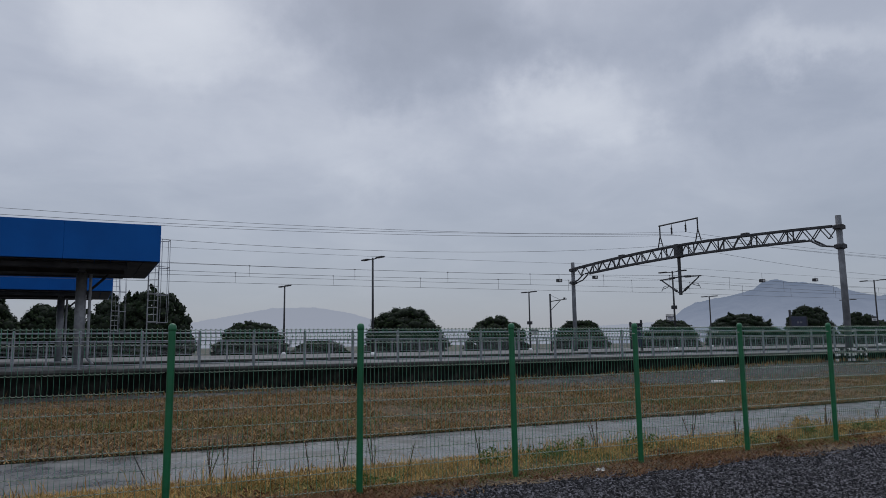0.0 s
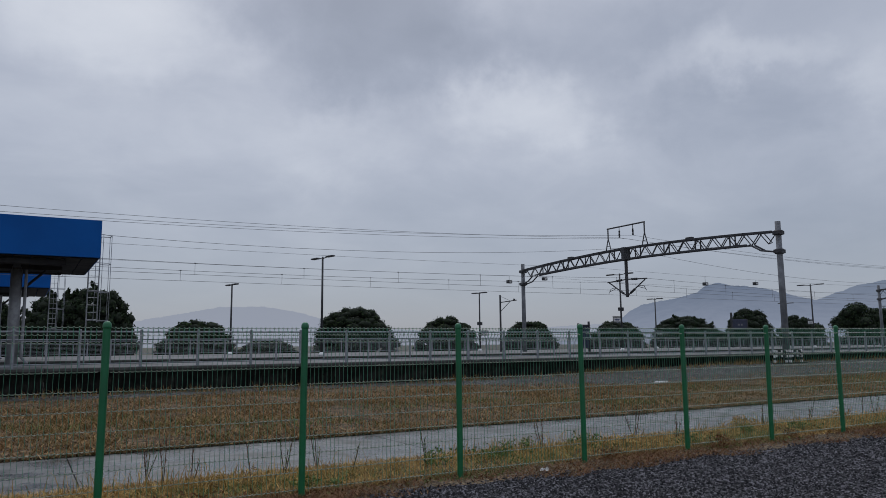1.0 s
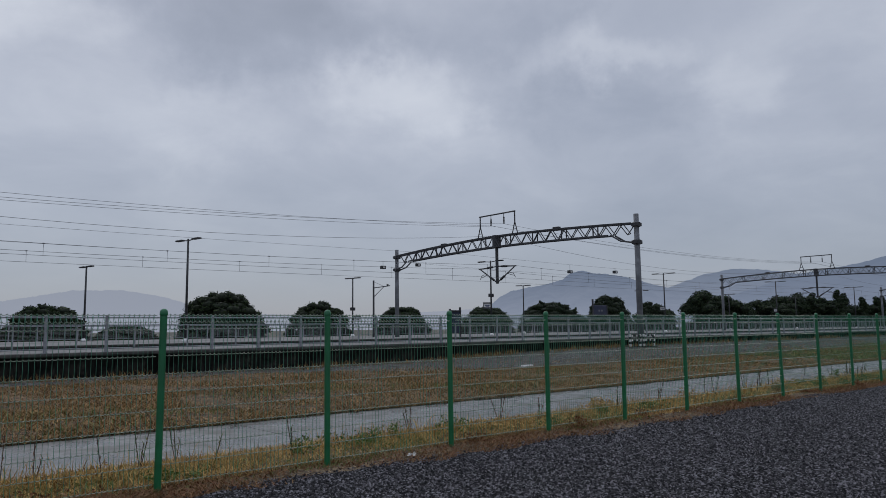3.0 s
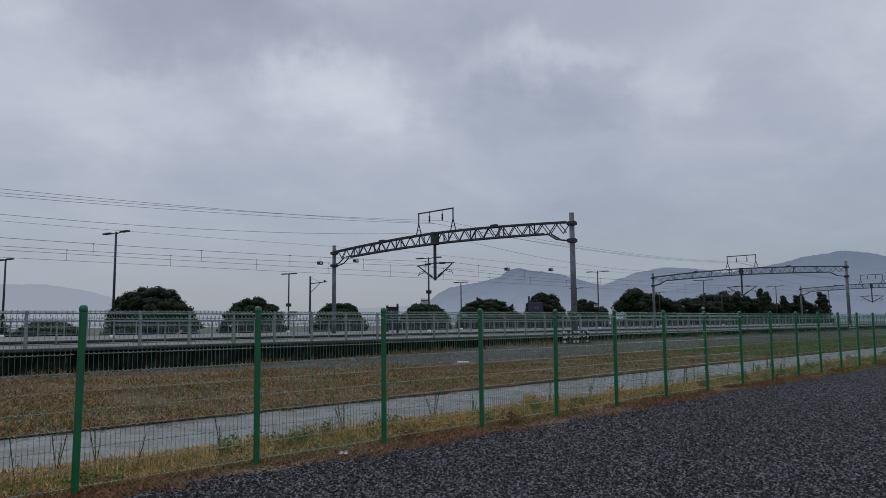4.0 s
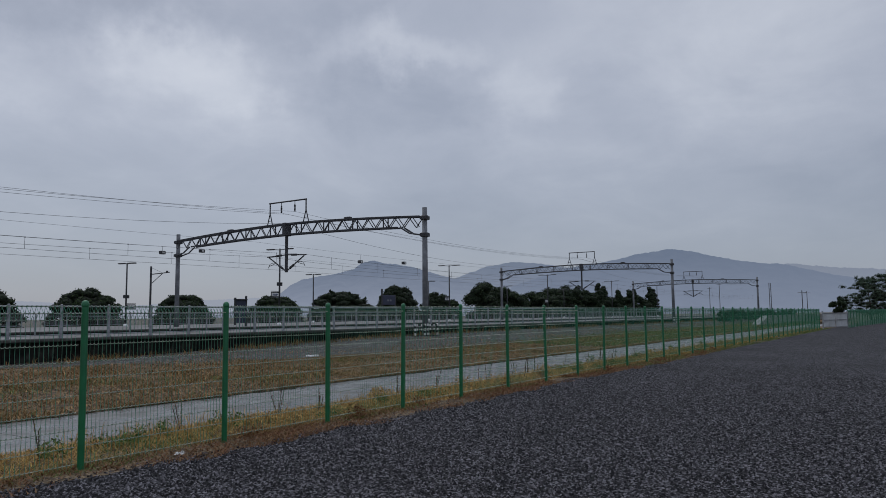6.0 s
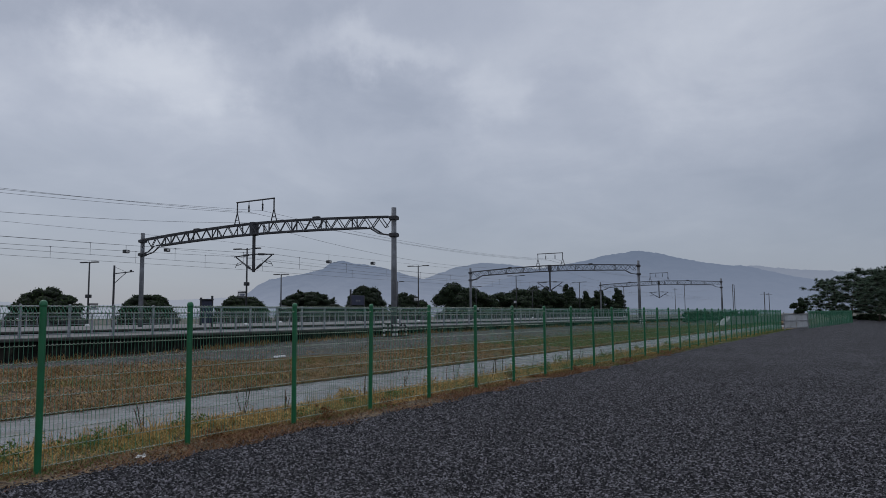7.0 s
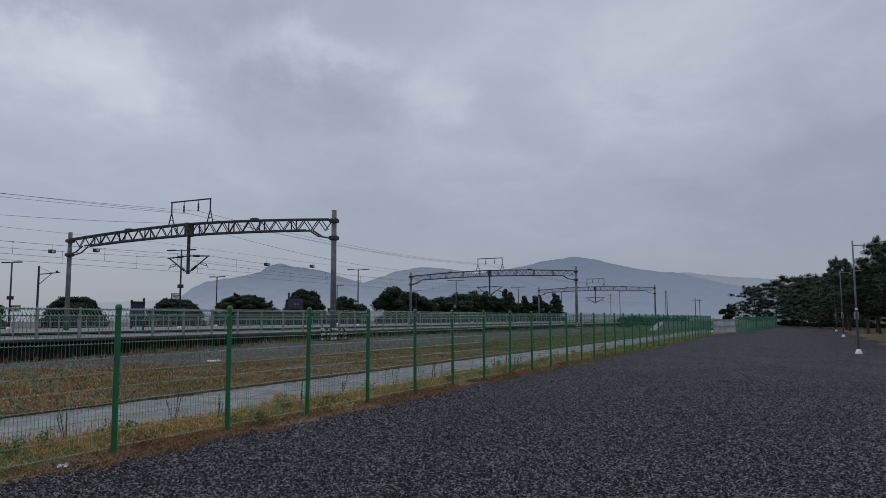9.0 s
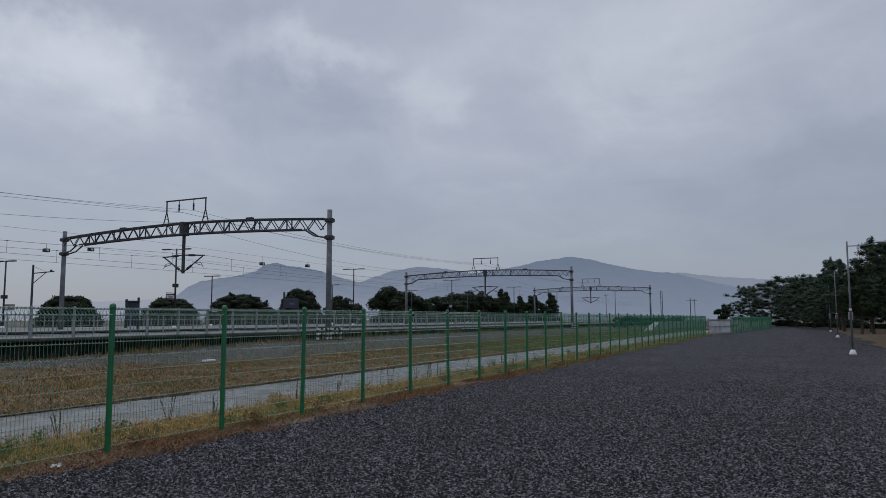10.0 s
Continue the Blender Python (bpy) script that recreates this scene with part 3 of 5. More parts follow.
def gantry(x):
    root = thing("catenary_gantry", "grey steel lattice railway gantry on two tall concrete columns", "gantry", (x, 0, 0), group="catenary gantries")
    for y in (Y_N, Y_F):
        col = part("column", MB().rod((0, y, -0.1), (0, y, 8.46), 0.195, 0.155, 20), M_COLUMN, root, "tall round grey concrete column", True)
        for z in (7.80, 6.72):
            part("clamp", MB().lathe((0, y, z - 0.14), [(0.23, 0), (0.25, 0.02), (0.25, 0.26), (0.23, 0.28)], 16).box((0, y, z), (0.56, 0.42, 0.22), 0.02), M_TRUSS, col)
        s = 1 if y == Y_N else -1
        for xo in (-0.24, 0.24):
            part("knee_brace", MB().path([(xo, y + s * 0.2, 6.72), (xo, y + s * 1.0, 6.86), (xo, y + s * 1.75, chord(y + s * 1.75, False))], 0.055, 6), M_TRUSS, root)
    ys = np.linspace(Y_N + 0.25, Y_F - 0.25, 43)
    for xo in (-0.24, 0.24):
        part("top_chord", MB().path([(xo, y, chord(y, True)) for y in ys[::3]], 0.07, 4), M_TRUSS, root)
        part("bottom_chord", MB().path([(xo, y, chord(y, False)) for y in ys[3:-3][::3]], 0.07, 4), M_TRUSS, root)
        lac = MB()
        for i in range(len(ys) - 1):
            up = i % 2 == (0 if xo < 0 else 1)
            lac.rod((xo, ys[i], chord(ys[i], not up)), (xo, ys[i + 1], chord(ys[i + 1], up)), 0.032, n=4)
        part("lattice", lac, M_TRUSS, root)["kind"] = "stuff"
    tie = MB()
    for i in range(0, 42, 2):
        for top in (True, False):
            tie.rod((-0.24, ys[i], chord(ys[i], top)), (0.24, ys[i + 1], chord(ys[i + 1], top)), 0.02, n=4)
    part("cross_lacing", tie, M_TRUSS, root)["kind"] = "stuff"
    for y in np.linspace(Y_N + 3.1, Y_F - 3.1, 8):
        for xo in (-0.25, 0.25):
            part("splice_bar", MB().rod((xo, y, chord(y, True)), (xo, y, chord(y, False)), 0.045, n=4), M_TRUSS, root)
    for y in (24.2, 36.0):
        part("junction_box", MB().box((0, y, chord(y, True) + 0.1), (0.3, 0.5, 0.16), 0.02), M_DARK, root)
    # wire portal on the beam
    port = part("wire_portal", MB().rod((0, 28.05, 10.0), (0, 31.8, 10.0), 0.055, n=6), M_TRUSS, root)
    for y in (28.1, 31.72):
        leg = MB().rod((0, y, 9.2), (0, y, 10.0), 0.05, n=6)
        for o in (-0.28, 0.28):
            leg.rod((0, y, 9.25), (0, y + o, chord(y, True)), 0.04, n=6)
        leg.rod((0, y - 0.17, 8.7), (0, y + 0.17, 8.7), 0.025, n=6)
        part("portal_leg", leg, M_TRUSS, port)
    for y in (29.2, 30.55):
        ins = MB().rod((0, y, 10.0), (0, y, 9.75), 0.025, n=6)
        ins.lathe((0, y, 9.2), [(0.03, 0)] + [(0.075 if k % 2 else 0.04, 0.05 * k) for k in range(1, 11)] + [(0.03, 0.55)], 8)
        part("insulator", ins, M_DARK, port, "dark hanging insulator")
    # drop post and the two bracket arms
    drop = part("drop_post", MB().box((0, 30.0, 6.6), (0.17, 0.17, 3.5), 0.01), M_TRUSS, root)
    part("drop_collar", MB().box((0, 30.0, 7.95), (0.6, 0.34, 0.95), 0.02), M_TRUSS, drop)
    for s in (-1, 1):
        arm = part("bracket_arm", MB().rod((0, 30.0, 6.12), (0, 30.0 + s * 1.95, 6.03), 0.045, n=6).rod((0, 30.0 + s * 0.05, 4.95), (0, 30.0 + s * 1.75, 5.98), 0.05, n=6), M_TRUSS, root)
        part("insulator", MB().rod((0, 30.0 + s * 0.5, 6.1), (0, 30.0 + s * 1.0, 6.075), 0.085, n=8), M_DARK, arm)
        part("insulator", MB().rod((0, 30.0 + s * 0.35, 5.13), (0, 30.0 + s * 0.75, 5.375), 0.085, n=8), M_DARK, arm)
        part("steady_arm", MB().path([(0, 30.0 + s * 1.05, 5.55), (0, 30.0 + s * 1.45, 5.42), (0, 30.0 + s * 1.75, 5.36)], 0.022, 6).path([(0, 30.0 + s * 1.0, 5.55), (0, 30.0 + s * 1.4, 5.58), (0, 30.0 + s * 1.65, 5.52), (0, 30.0 + s * 1.85, 5.22)], 0.02, 6), M_DARK, arm)
    return root


g1 = gantry(G_X)
for d in G_STEP:
    copy_thing(g1, pose(G_X + d, 0, 0))


# ---- overhead wires ----
SUP = [G_X - 54.8, G_X, G_X + G_STEP[0], G_X + G_STEP[1], G_X + 168]


def hung(x, z, sag, first=None):
    for i, (a, b) in enumerate(zip(SUP, SUP[1:])):
        if x <= b:
            s = max(0.0, (x - a) / (b - a))
            z0 = first if first and i == 0 else z
            return z0 + (z - z0) * s - 4 * sag * s * (1 - s)
    return z


def line(name, label, y, z, sag, r, x0=-18.3, x1=204.5, first=None):
    xs = np.arange(x0, x1 + 0.1, 2.74)
    mb = MB().path([(x, y, hung(x, z, sag, first)) for x in xs], r, 4)
    return thing(name, label, "wire", mb=mb, material=M_LINE)


for y in (28.15, 31.85):
    cat = thing("catenary_line", "paired overhead contact and messenger wires with droppers", "wire", group="overhead lines")
    xs = np.arange(-18.3, 204.6, 2.74)
    part("messenger_wire", MB().path([(x, y, hung(x, 6.05, 0.45)) for x in xs], 0.012, 4), M_LINE, cat)
    part("contact_wire", MB().path([(x, y, hung(x, 5.14, 0.08)) for x in xs], 0.011, 4), M_LINE, cat)
    for a, b in zip(SUP, SUP[1:]):
        for k in range(10):
            x = a + (b - a) * (k + 0.5) / 10
            part("dropper", MB().rod((x, y, hung(x, 6.05, 0.45)), (x, y, hung(x, 5.14, 0.08)), 0.009, n=4).box((x, y, hung(x, 6.05, 0.45)), (0.08, 0.03, 0.05)), M_LINE, cat)
for y, z, sag, first in ((30.55, 9.2, 0.65, 8.45), (29.2, 9.2, 0.75, 7.85), (29.9, 9.05, 0.7, 7.85)):
    line("feeder_wire", "thin dark overhead feeder wire", y, z, sag, 0.011, first=first)
line("earth_wire", "thin dark overhead earth wire", 30.1, 8.4, 1.5, 0.012)
for y, x1 in ((40.9, 91.3), (33.2, 146.1)):
    line("stay_wire", "thin dark stay wire across the station", y, 7.25, 0.25, 0.009, -18.3, x1)
for x, y, z in ((34.0, 40.9, 6.72), (37.7, 40.9, 7.1), (48.6, 33.2, 6.45), (55.1, 33.2, 6.7)):
    eq = thing("wire_marker", "small dark box hung on the overhead wire", "marker", (x, y, z), group="wire markers")
    part("case", MB().box((0, 0, 0), (0.42, 0.3, 0.26), 0.02), M_DARK, eq)
    part("plate", MB().box((0, -0.16, 0), (0.2, 0.01, 0.14)), M_WHITE, eq)
    part("hanger", MB().rod((0, 0, 0.1), (0, 0, hung(x, 7.25, 0.25) - z + 0.01), 0.012, n=6), M_DARK, eq)


# ---- platform lamps ----
def lamp(x, y, top, sign, speaker, label, span=2.65):
    root = thing("platform_lamp", label, "lamp post", (x, y, DECK), group="platform lamps")
    h = top - DECK
    part("foot", MB().lathe((0, 0, 0), [(0.2, 0), (0.19, 0.1), (0.15, 0.19), (0.09, 0.24)], 14), M_WHITE, root, "rounded white concrete foot", True)
    part("pole", MB().rod((0, 0, 0.1), (0, 0, h), 0.085, 0.06, 12), M_DARK, root, "", True)
    for s in (-1, 1):
        d = Vector((math.cos(radians(100)), math.sin(radians(100)), 0)) * s
        head = MB().box(d * (span / 2 - 0.38) + Vector((0, 0, h - 0.05)), (0.76, 0.3, 0.1), 0.035, Matrix.Rotation(radians(100), 3, "Z")).rod((0, 0, h - 0.12), d * (span / 2 - 0.7) + Vector((0, 0, h - 0.06)), 0.035, n=8)
        part("lamp_head", head, M_DARK, root, "flat dark lantern")
    if speaker:
        part("loudspeaker", MB().box((-0.16, 0, h - 3.0), (0.2, 0.2, 0.3), 0.03).box((0.16, 0, h - 3.0), (0.2, 0.2, 0.3), 0.03), M_DARK, root)
    if sign:
        sg = part("sign_frame", MB().box((sign * 0.52, 0, h - 3.62), (0.86, 0.05, 0.05)).box((sign * 0.52, 0, h - 4.15), (0.86, 0.05, 0.04)).box((sign * 0.52, 0, h - 3.88), (0.84, 0.06, 0.40), 0.01), M_DARK, root)
        part("sign_face", MB().box((sign * 0.52, -0.036, h - 3.9), (0.78, 0.008, 0.26)), M_WHITE, sg, "pale sign face")
        part("bar", MB().box((sign * 0.52, -0.044, h - 3.87), (0.55, 0.006, 0.07)).box((sign * 0.52, -0.044, h - 3.97), (0.4, 0.006, 0.04)), M_NAVY, sg)
    return root


for k in range(6):
    lamp(16.2 + 26.4 * k, 37.0, 7.42, 0 if k == 0 else -1 if k < 4 else 0, k == 1, "dark twin-headed platform lamp post" + (" with a hanging sign" if 0 < k < 4 else ""))
for k in range(6):
    lamp(13.7 + 23.65 * k, 50.6, 6.58, 0 if k in (0, 5) else 1, k == 1, "slim dark twin-headed lamp post on the rear platform", 2.0)

mast = thing("bracket_mast", "slender grey steel mast with one bracket arm", "mast", (35.2, 44.0, DECK))
part("pole", MB().rod((0, 0, 0), (0, 0, 4.9), 0.09, 0.075, 12), M_TRUSS, mast)
part("arm", MB().rod((0, 0, 4.25), (1.75, 0, 4.5), 0.04, n=6).rod((0, 0, 3.45), (1.1, 0, 4.4), 0.03, n=6).rod((0.0, 0, 4.8), (1.1, 0, 4.42), 0.012, n=6), M_TRUSS, mast)
part("insulator", MB().rod((1.5, 0, 4.44), (1.5, 0, 4.62), 0.09, n=8), M_DARK, mast)

board = thing("notice_board", "dark framed notice board standing on the platform", "notice board", (37.75, 36.2, DECK))
part("panel", MB().box((0, 0, 1.15), (0.98, 0.12, 1.75), 0.03), M_SIGN, board)
part("hood", MB().box((0, 0, 2.08), (1.12, 0.35, 0.1), 0.02), M_DARK, board)
for s in (-0.54, 0.54):
    part("post", MB().box((s, 0, 1.18), (0.14, 0.14, 2.4 if s > 0 else 2.1), 0.02), M_DARK, board)

nsign = thing("name_sign", "navy station sign board with pale lettering bars", "sign", (77.1, 52.0, DECK))
part("panel", MB().box((0, 0, 2.85), (2.7, 0.14, 1.3), 0.03), M_SIGN, nsign)
for s in (-1.45, 1.45):
    part("post", MB().box((s, 0.02, 2.15 if s < 0 else 1.75), (0.2, 0.2, 4.3 if s < 0 else 3.5), 0.02), M_DARK, nsign)
part("bar", MB().box((-0.25, -0.08, 2.8), (0.34, 0.01, 0.22)).box((0.35, -0.08, 2.8), (0.34, 0.01, 0.22)), M_COLUMN, nsign)

# striped guards at the gantry feet
guard = thing("column_guard", "black and white striped steel guard at the column foot", "guard rail", (35.95, 17.4, 0.46))
part("footing", MB().box((0, 0.45, -0.26), (2.9, 1.3, 0.52), 0.03), M_WALL, guard, "dark stained concrete footing")
for fx in (-0.68, 0.68):
    for px in (-0.5, 0.5):
        for k in range(5):
            part("post_band", MB().box((fx + px, 0, 0.07 + 0.14 * k), (0.11, 0.11, 0.137), 0.01), M_BLACK if k % 2 else M_WHITE, guard)
    for zz in (0.36, 0.62):
        for k in range(7):
            part("rail_band", MB().box((fx - 0.5 + 0.143 * (k + 0.5), -0.09, zz), (0.14, 0.05, 0.10), 0.008), M_BLACK if k % 3 else M_WHITE, guard)
for gx in (90.8, 148.8):
    copy_thing(guard, pose(gx, 17.4, 0.46))



# ---- green mesh fence ----
F_H, F_STEP = 1.80, 2.0


def fence_panel_mesh(n=38):
    mb = MB()
    w = F_STEP - 0.12
    fold = [(0, 0.04), (0, F_H - 0.15), (-0.055, F_H - 0.075), (0, F_H), (0.02, F_H - 0.06), (0.014, F_H - 0.15)]
    for i in range(n):
        x = 0.06 + w * (i + 0.5) / n
        mb.path([(x, y, z) for y, z in fold], 0.0025, 4)
    return mb.mesh("mesh_panel", M_WIRE)


def cross_wire_mesh(crimped, n=38):
    """The level wires of a panel, crimped round each upright where seen close."""
    mb = MB()
    w = F_STEP - 0.12
    for y, z in [(0.006, z) for z in np.arange(0.07, F_H - 0.25, 0.186)] + [(0, F_H - 0.15), (-0.055, F_H - 0.075), (0, F_H)]:
        if crimped:
            pts = [(0.05, y, z)]
            for i in range(n):
                x = 0.06 + w * (i + 0.5) / n
                pts += [(x - 0.012, y, z - 0.006), (x, y - 0.011, z + 0.007), (x + 0.012, y, z - 0.006)]
            mb.path(pts + [(F_STEP - 0.05, y, z)], 0.0046, 4)
        else:
            mb.rod((0.05, y, z), (F_STEP - 0.05, y, z), 0.004, n=4)
    return mb.mesh("cross_wire", M_CROSS)


PANEL, CRIMPED, STRAIGHT = fence_panel_mesh(), cross_wire_mesh(True), cross_wire_mesh(False)
POST = MB().rod((0, 0, -0.2), (0, 0, F_H + 0.02), 0.037, 0.037, 16, False).mesh("post", M_GREEN, True)
CAP = MB().lathe((0, 0, F_H + 0.0), [(0.040, -0.012), (0.042, 0.0), (0.041, 0.025), (0.035, 0.043), (0.021, 0.056), (0.006, 0.06)], 16).mesh("cap", M_GREEN, True)



def climb(i):
    """The fence stands a little higher further along."""
    return min(0.08, 0.0045 * max(i, 0))


def fence(label, start, direction, n, i0=0):
    ang = math.atan2(direction[1], direction[0])
    root = thing("mesh_fence", label, "fence", (*start, 0), group="green mesh fences")
    root.rotation_euler = (0, 0, ang)
    rs = random.Random(7)
    for i in range(i0, n + 1):
        p = part("post", POST, None, root)
        p.location = (i * F_STEP + rs.uniform(-0.02, 0.02), 0, climb(i))
        p.rotation_euler = (radians(rs.uniform(-0.5, 0.5)), radians(rs.uniform(-0.5, 0.5)), 0)
        part("cap", CAP, None, p)
        if i < n:
            q = part("mesh_panel", PANEL, None, root)
            q.location = (i * F_STEP, rs.uniform(-0.01, 0.01), climb(i) + rs.uniform(-0.008, 0.008))
            part("cross_wire", CRIMPED if start[0] == 0 and -2 < i < 9 else STRAIGHT, None, q)
    return root


fence("green coated steel mesh fence with round capped posts", (0, 0), (1, 0), 38, -8)
fence("green steel mesh fence beyond the gate", (82.4, -1.9), (41, -2.9), 21)
gate = thing("gate", "pale sheet-metal yard gate between the fences", "gate", (76.2, -0.2, 0))
gate.rotation_euler = (0, 0, math.atan2(-1.7, 6.2))
for k in range(2):
    x0 = 0.15 + 3.1 * k
    leaf = part("gate_leaf", MB().box((x0 + 1.5, 0, 0.85), (2.9, 0.05, 1.35), 0.01), M_GATE, gate)
    for z in (0.2, 0.85, 1.5):
        part("rail", MB().box((x0 + 1.5, -0.04, z), (2.96, 0.06, 0.07)), M_GALV, leaf)
    part("upright", MB().box((x0 + (0 if k == 0 else 3.0), -0.02, 0.85), (0.09, 0.1, 1.7), 0.01), M_GALV, leaf)


# ---- yard lamps by the trees ----
def yard_lamp(x, y, h):
    root = thing("street_lamp", "slim galvanised lamp post on a white conical concrete base", "street lamp", (x, y, 0), group="yard lamps")
    part("base", MB().lathe((0, 0, 0), [(0.165, 0), (0.155, 0.04), (0.10, 0.19), (0.07, 0.22)], 14), M_WHITE, root, "white conical concrete base", True)
    part("pole", MB().rod((0, 0, 0.2), (0, 0, h), 0.047, 0.036, 12), M_COLUMN, root, "", True)
    part("arm", MB().path([(0, 0, h - 0.22), (0.35, -0.75, h - 0.2), (0.6, -1.25, h - 0.06)], 0.022, 8), M_COLUMN, root)
    part("lamp_head", MB().box((0.7, -1.45, h - 0.03), (0.22, 0.5, 0.07), 0.03, Matrix.Rotation(radians(25), 3, "Z")), M_GALV, root)
    part("band", MB().rod((0, 0, 2.0), (0, 0, 2.1), 0.062, n=12), M_WHITE, root)
    part("control_box", MB().box((0.14, 0, 1.75), (0.16, 0.2, 0.34), 0.02), M_GALV, root)
    return root


for x, y, h in ((37.6, -10.25, 5.2), (70.6, -11.3, 5.75), (99.6, -12.0, 5.65)):
    yard_lamp(x, y, h)


# ---- foliage ----
def leaf_cloud(rs, centres, radii, n, size, flat=0.0, slim=0.55, core=0.72):
    """Leaf blades over several lumps, thick at the surface, with a dark filler heart in each lump for the crown's inner
    shade.
    """
    k = rs.integers(0, len(centres), n)
    d = rs.normal(size=(n, 3)); d /= np.linalg.norm(d, axis=1)[:, None]
    rad = rs.uniform(0.5, 1.05, n) ** 0.5
    c = centres[k] + d * radii[k] * rad[:, None]
    a = rs.normal(size=(n, 3)); a[:, 2] *= 1 - flat; a /= np.linalg.norm(a, axis=1)[:, None]
    b = np.cross(a, d + 0.3 * rs.normal(size=(n, 3))); b /= np.linalg.norm(b, axis=1)[:, None] + 1e-6
    s = size * rs.uniform(0.5, 1.3, n)[:, None]
    v = np.stack([c - a * s, c + b * s * slim, c + a * s, c - b * s * slim], 1).reshape(-1, 3)
    o = 4 * np.arange(n)[:, None]
    t = np.concatenate([o + np.array([[0, 1, 2]]), o + np.array([[0, 2, 3]])])
    # hearts: small uneven eight-sided bodies, dark in place of shade inside the crown
    ring = [np.array([[math.cos(2 * math.pi * i / 7) * r, math.sin(2 * math.pi * i / 7) * r, z] for i in range(7)]) for r, z in ((0.1, -0.98), (0.75, -0.6), (1.0, 0.05), (0.72, 0.65), (0.1, 0.98))]
    unit = np.concatenate(ring)
    f = []
    for q in range(4):
        for i in range(7):
            x0, x1 = q * 7 + i, q * 7 + (i + 1) % 7
            f += [(x0, x1, x1 + 7), (x0, x1 + 7, x0 + 7)]
    f = np.array(f)
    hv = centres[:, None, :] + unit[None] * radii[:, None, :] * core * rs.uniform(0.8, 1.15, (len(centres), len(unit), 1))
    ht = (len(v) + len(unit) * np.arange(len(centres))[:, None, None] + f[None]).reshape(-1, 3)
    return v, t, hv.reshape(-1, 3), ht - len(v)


def trunk_mesh(rs, h, r, limbs, reach):
    mb = MB()
    p = Vector((0, 0, -0.2))
    for i in range(4):
        q = Vector((rs.uniform(-0.12, 0.12) * h * 0.3, rs.uniform(-0.12, 0.12) * h * 0.3, h * (i + 1) / 4))
        mb.rod(p, q, r * (1 - 0.2 * i), r * (0.8 - 0.2 * i), 8)
        if 0 < i < 3:
            for _ in range(limbs):
                a = rs.uniform(0, 6.28)
                mb.rod(q, q + Vector((math.cos(a) * reach, math.sin(a) * reach, reach * rs.uniform(0.2, 0.5))), r * 0.35, r * 0.1, 6)
        p = q
    return mb


def bush(x, y, w, h, seed, label, material=None, n=10500, size=0.13, name="domed_tree", z=0.1, lean=0.0, sprigs=0):
    rs = np.random.default_rng(seed)
    root = thing(name, label, "tree", (x, y, z), group="clipped trees behind the platform")
    part("trunk", trunk_mesh(rs, h * 0.5, 0.16, 3, w * 0.2), M_BARK, root)
    m = 170
    th = rs.uniform(0, 6.28, m)
    zc = rs.uniform(0.0, 0.93, m)
    rr = (1 - zc ** 2.0) ** 0.58 * rs.uniform(0.82, 1.02, m)
    cen = np.stack([np.cos(th) * rr * w * 0.42 + lean * zc * w, np.sin(th) * rr * w * 0.36, 0.04 * h + zc * h * 0.95], 1)
    q = rs.uniform(0.05, 0.09, m)
    rad = np.stack([q * w, q * w, q * 1.15 * h], 1)
    cen = np.concatenate([cen, np.array([[0, 0, 0.42 * h]])]); rad = np.concatenate([rad, np.array([[0.42 * w, 0.36 * w, 0.52 * h]])])
    for _ in range(sprigs):
        # shoots that stand out of the clipped outline
        a, zk = rs.uniform(0, 6.28), rs.uniform(0.55, 0.98)
        k = (1 - zk ** 1.7) ** 0.66
        c = np.array([math.cos(a) * k * w * 0.47 + lean * zk * w, math.sin(a) * k * w * 0.4, zk * h + 0.01 * h])
        g = np.array([math.cos(a) * 0.028 * w, 0.0, 0.035 * h])
        cen = np.concatenate([cen, np.array([c, c + g, c + 2 * g])])
        rad = np.concatenate([rad, np.array([[0.03 * w, 0.03 * w, 0.05 * h], [0.018 * w, 0.018 * w, 0.04 * h], [0.009 * w, 0.009 * w, 0.035 * h]])])
    v, t, hv, ht = leaf_cloud(rs, cen, rad, n, size, core=0.8)
    part("crown", fast_mesh("crown", v, t, material or M_BUSH), None, root)
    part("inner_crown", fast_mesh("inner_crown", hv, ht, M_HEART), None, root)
    return root


def tree(x, y, w, h, seed, label, name="tree", material=None, n=9000, size=0.2, lift=0.25, flat=0.0, lumps=26, group="trees behind the station", slim=0.5, core=0.7):
    rs = np.random.default_rng(seed)
    root = thing(name, label, "tree", (x, y, 0.02), group=group)
    part("trunk", trunk_mesh(rs, h * 0.78, 0.02 * h + 0.06, 3, w * 0.25), M_BARK, root)
    th, zc = rs.uniform(0, 6.28, lumps), rs.uniform(lift, 0.95, lumps)
    env = np.sin(np.pi * np.clip((zc - lift + 0.16) / (1.14 - lift), 0, 1)) ** 0.6
    rr = np.sqrt(rs.uniform(0, 1, lumps)) * env * w * 0.42
    cen = np.stack([np.cos(th) * rr, np.sin(th) * rr, zc * h], 1)
    rad = np.stack([rs.uniform(0.08, 0.17, lumps) * w, rs.uniform(0.08, 0.17, lumps) * w, rs.uniform(0.09, 0.17, lumps) * h * (1 - 0.8 * flat)], 1)
    v, t, hv, ht = leaf_cloud(rs, cen, rad, n, size, flat, slim, core)
    part("crown", fast_mesh("crown", v, t, material or M_TREE), None, root)
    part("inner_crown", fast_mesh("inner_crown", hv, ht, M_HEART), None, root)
    return root


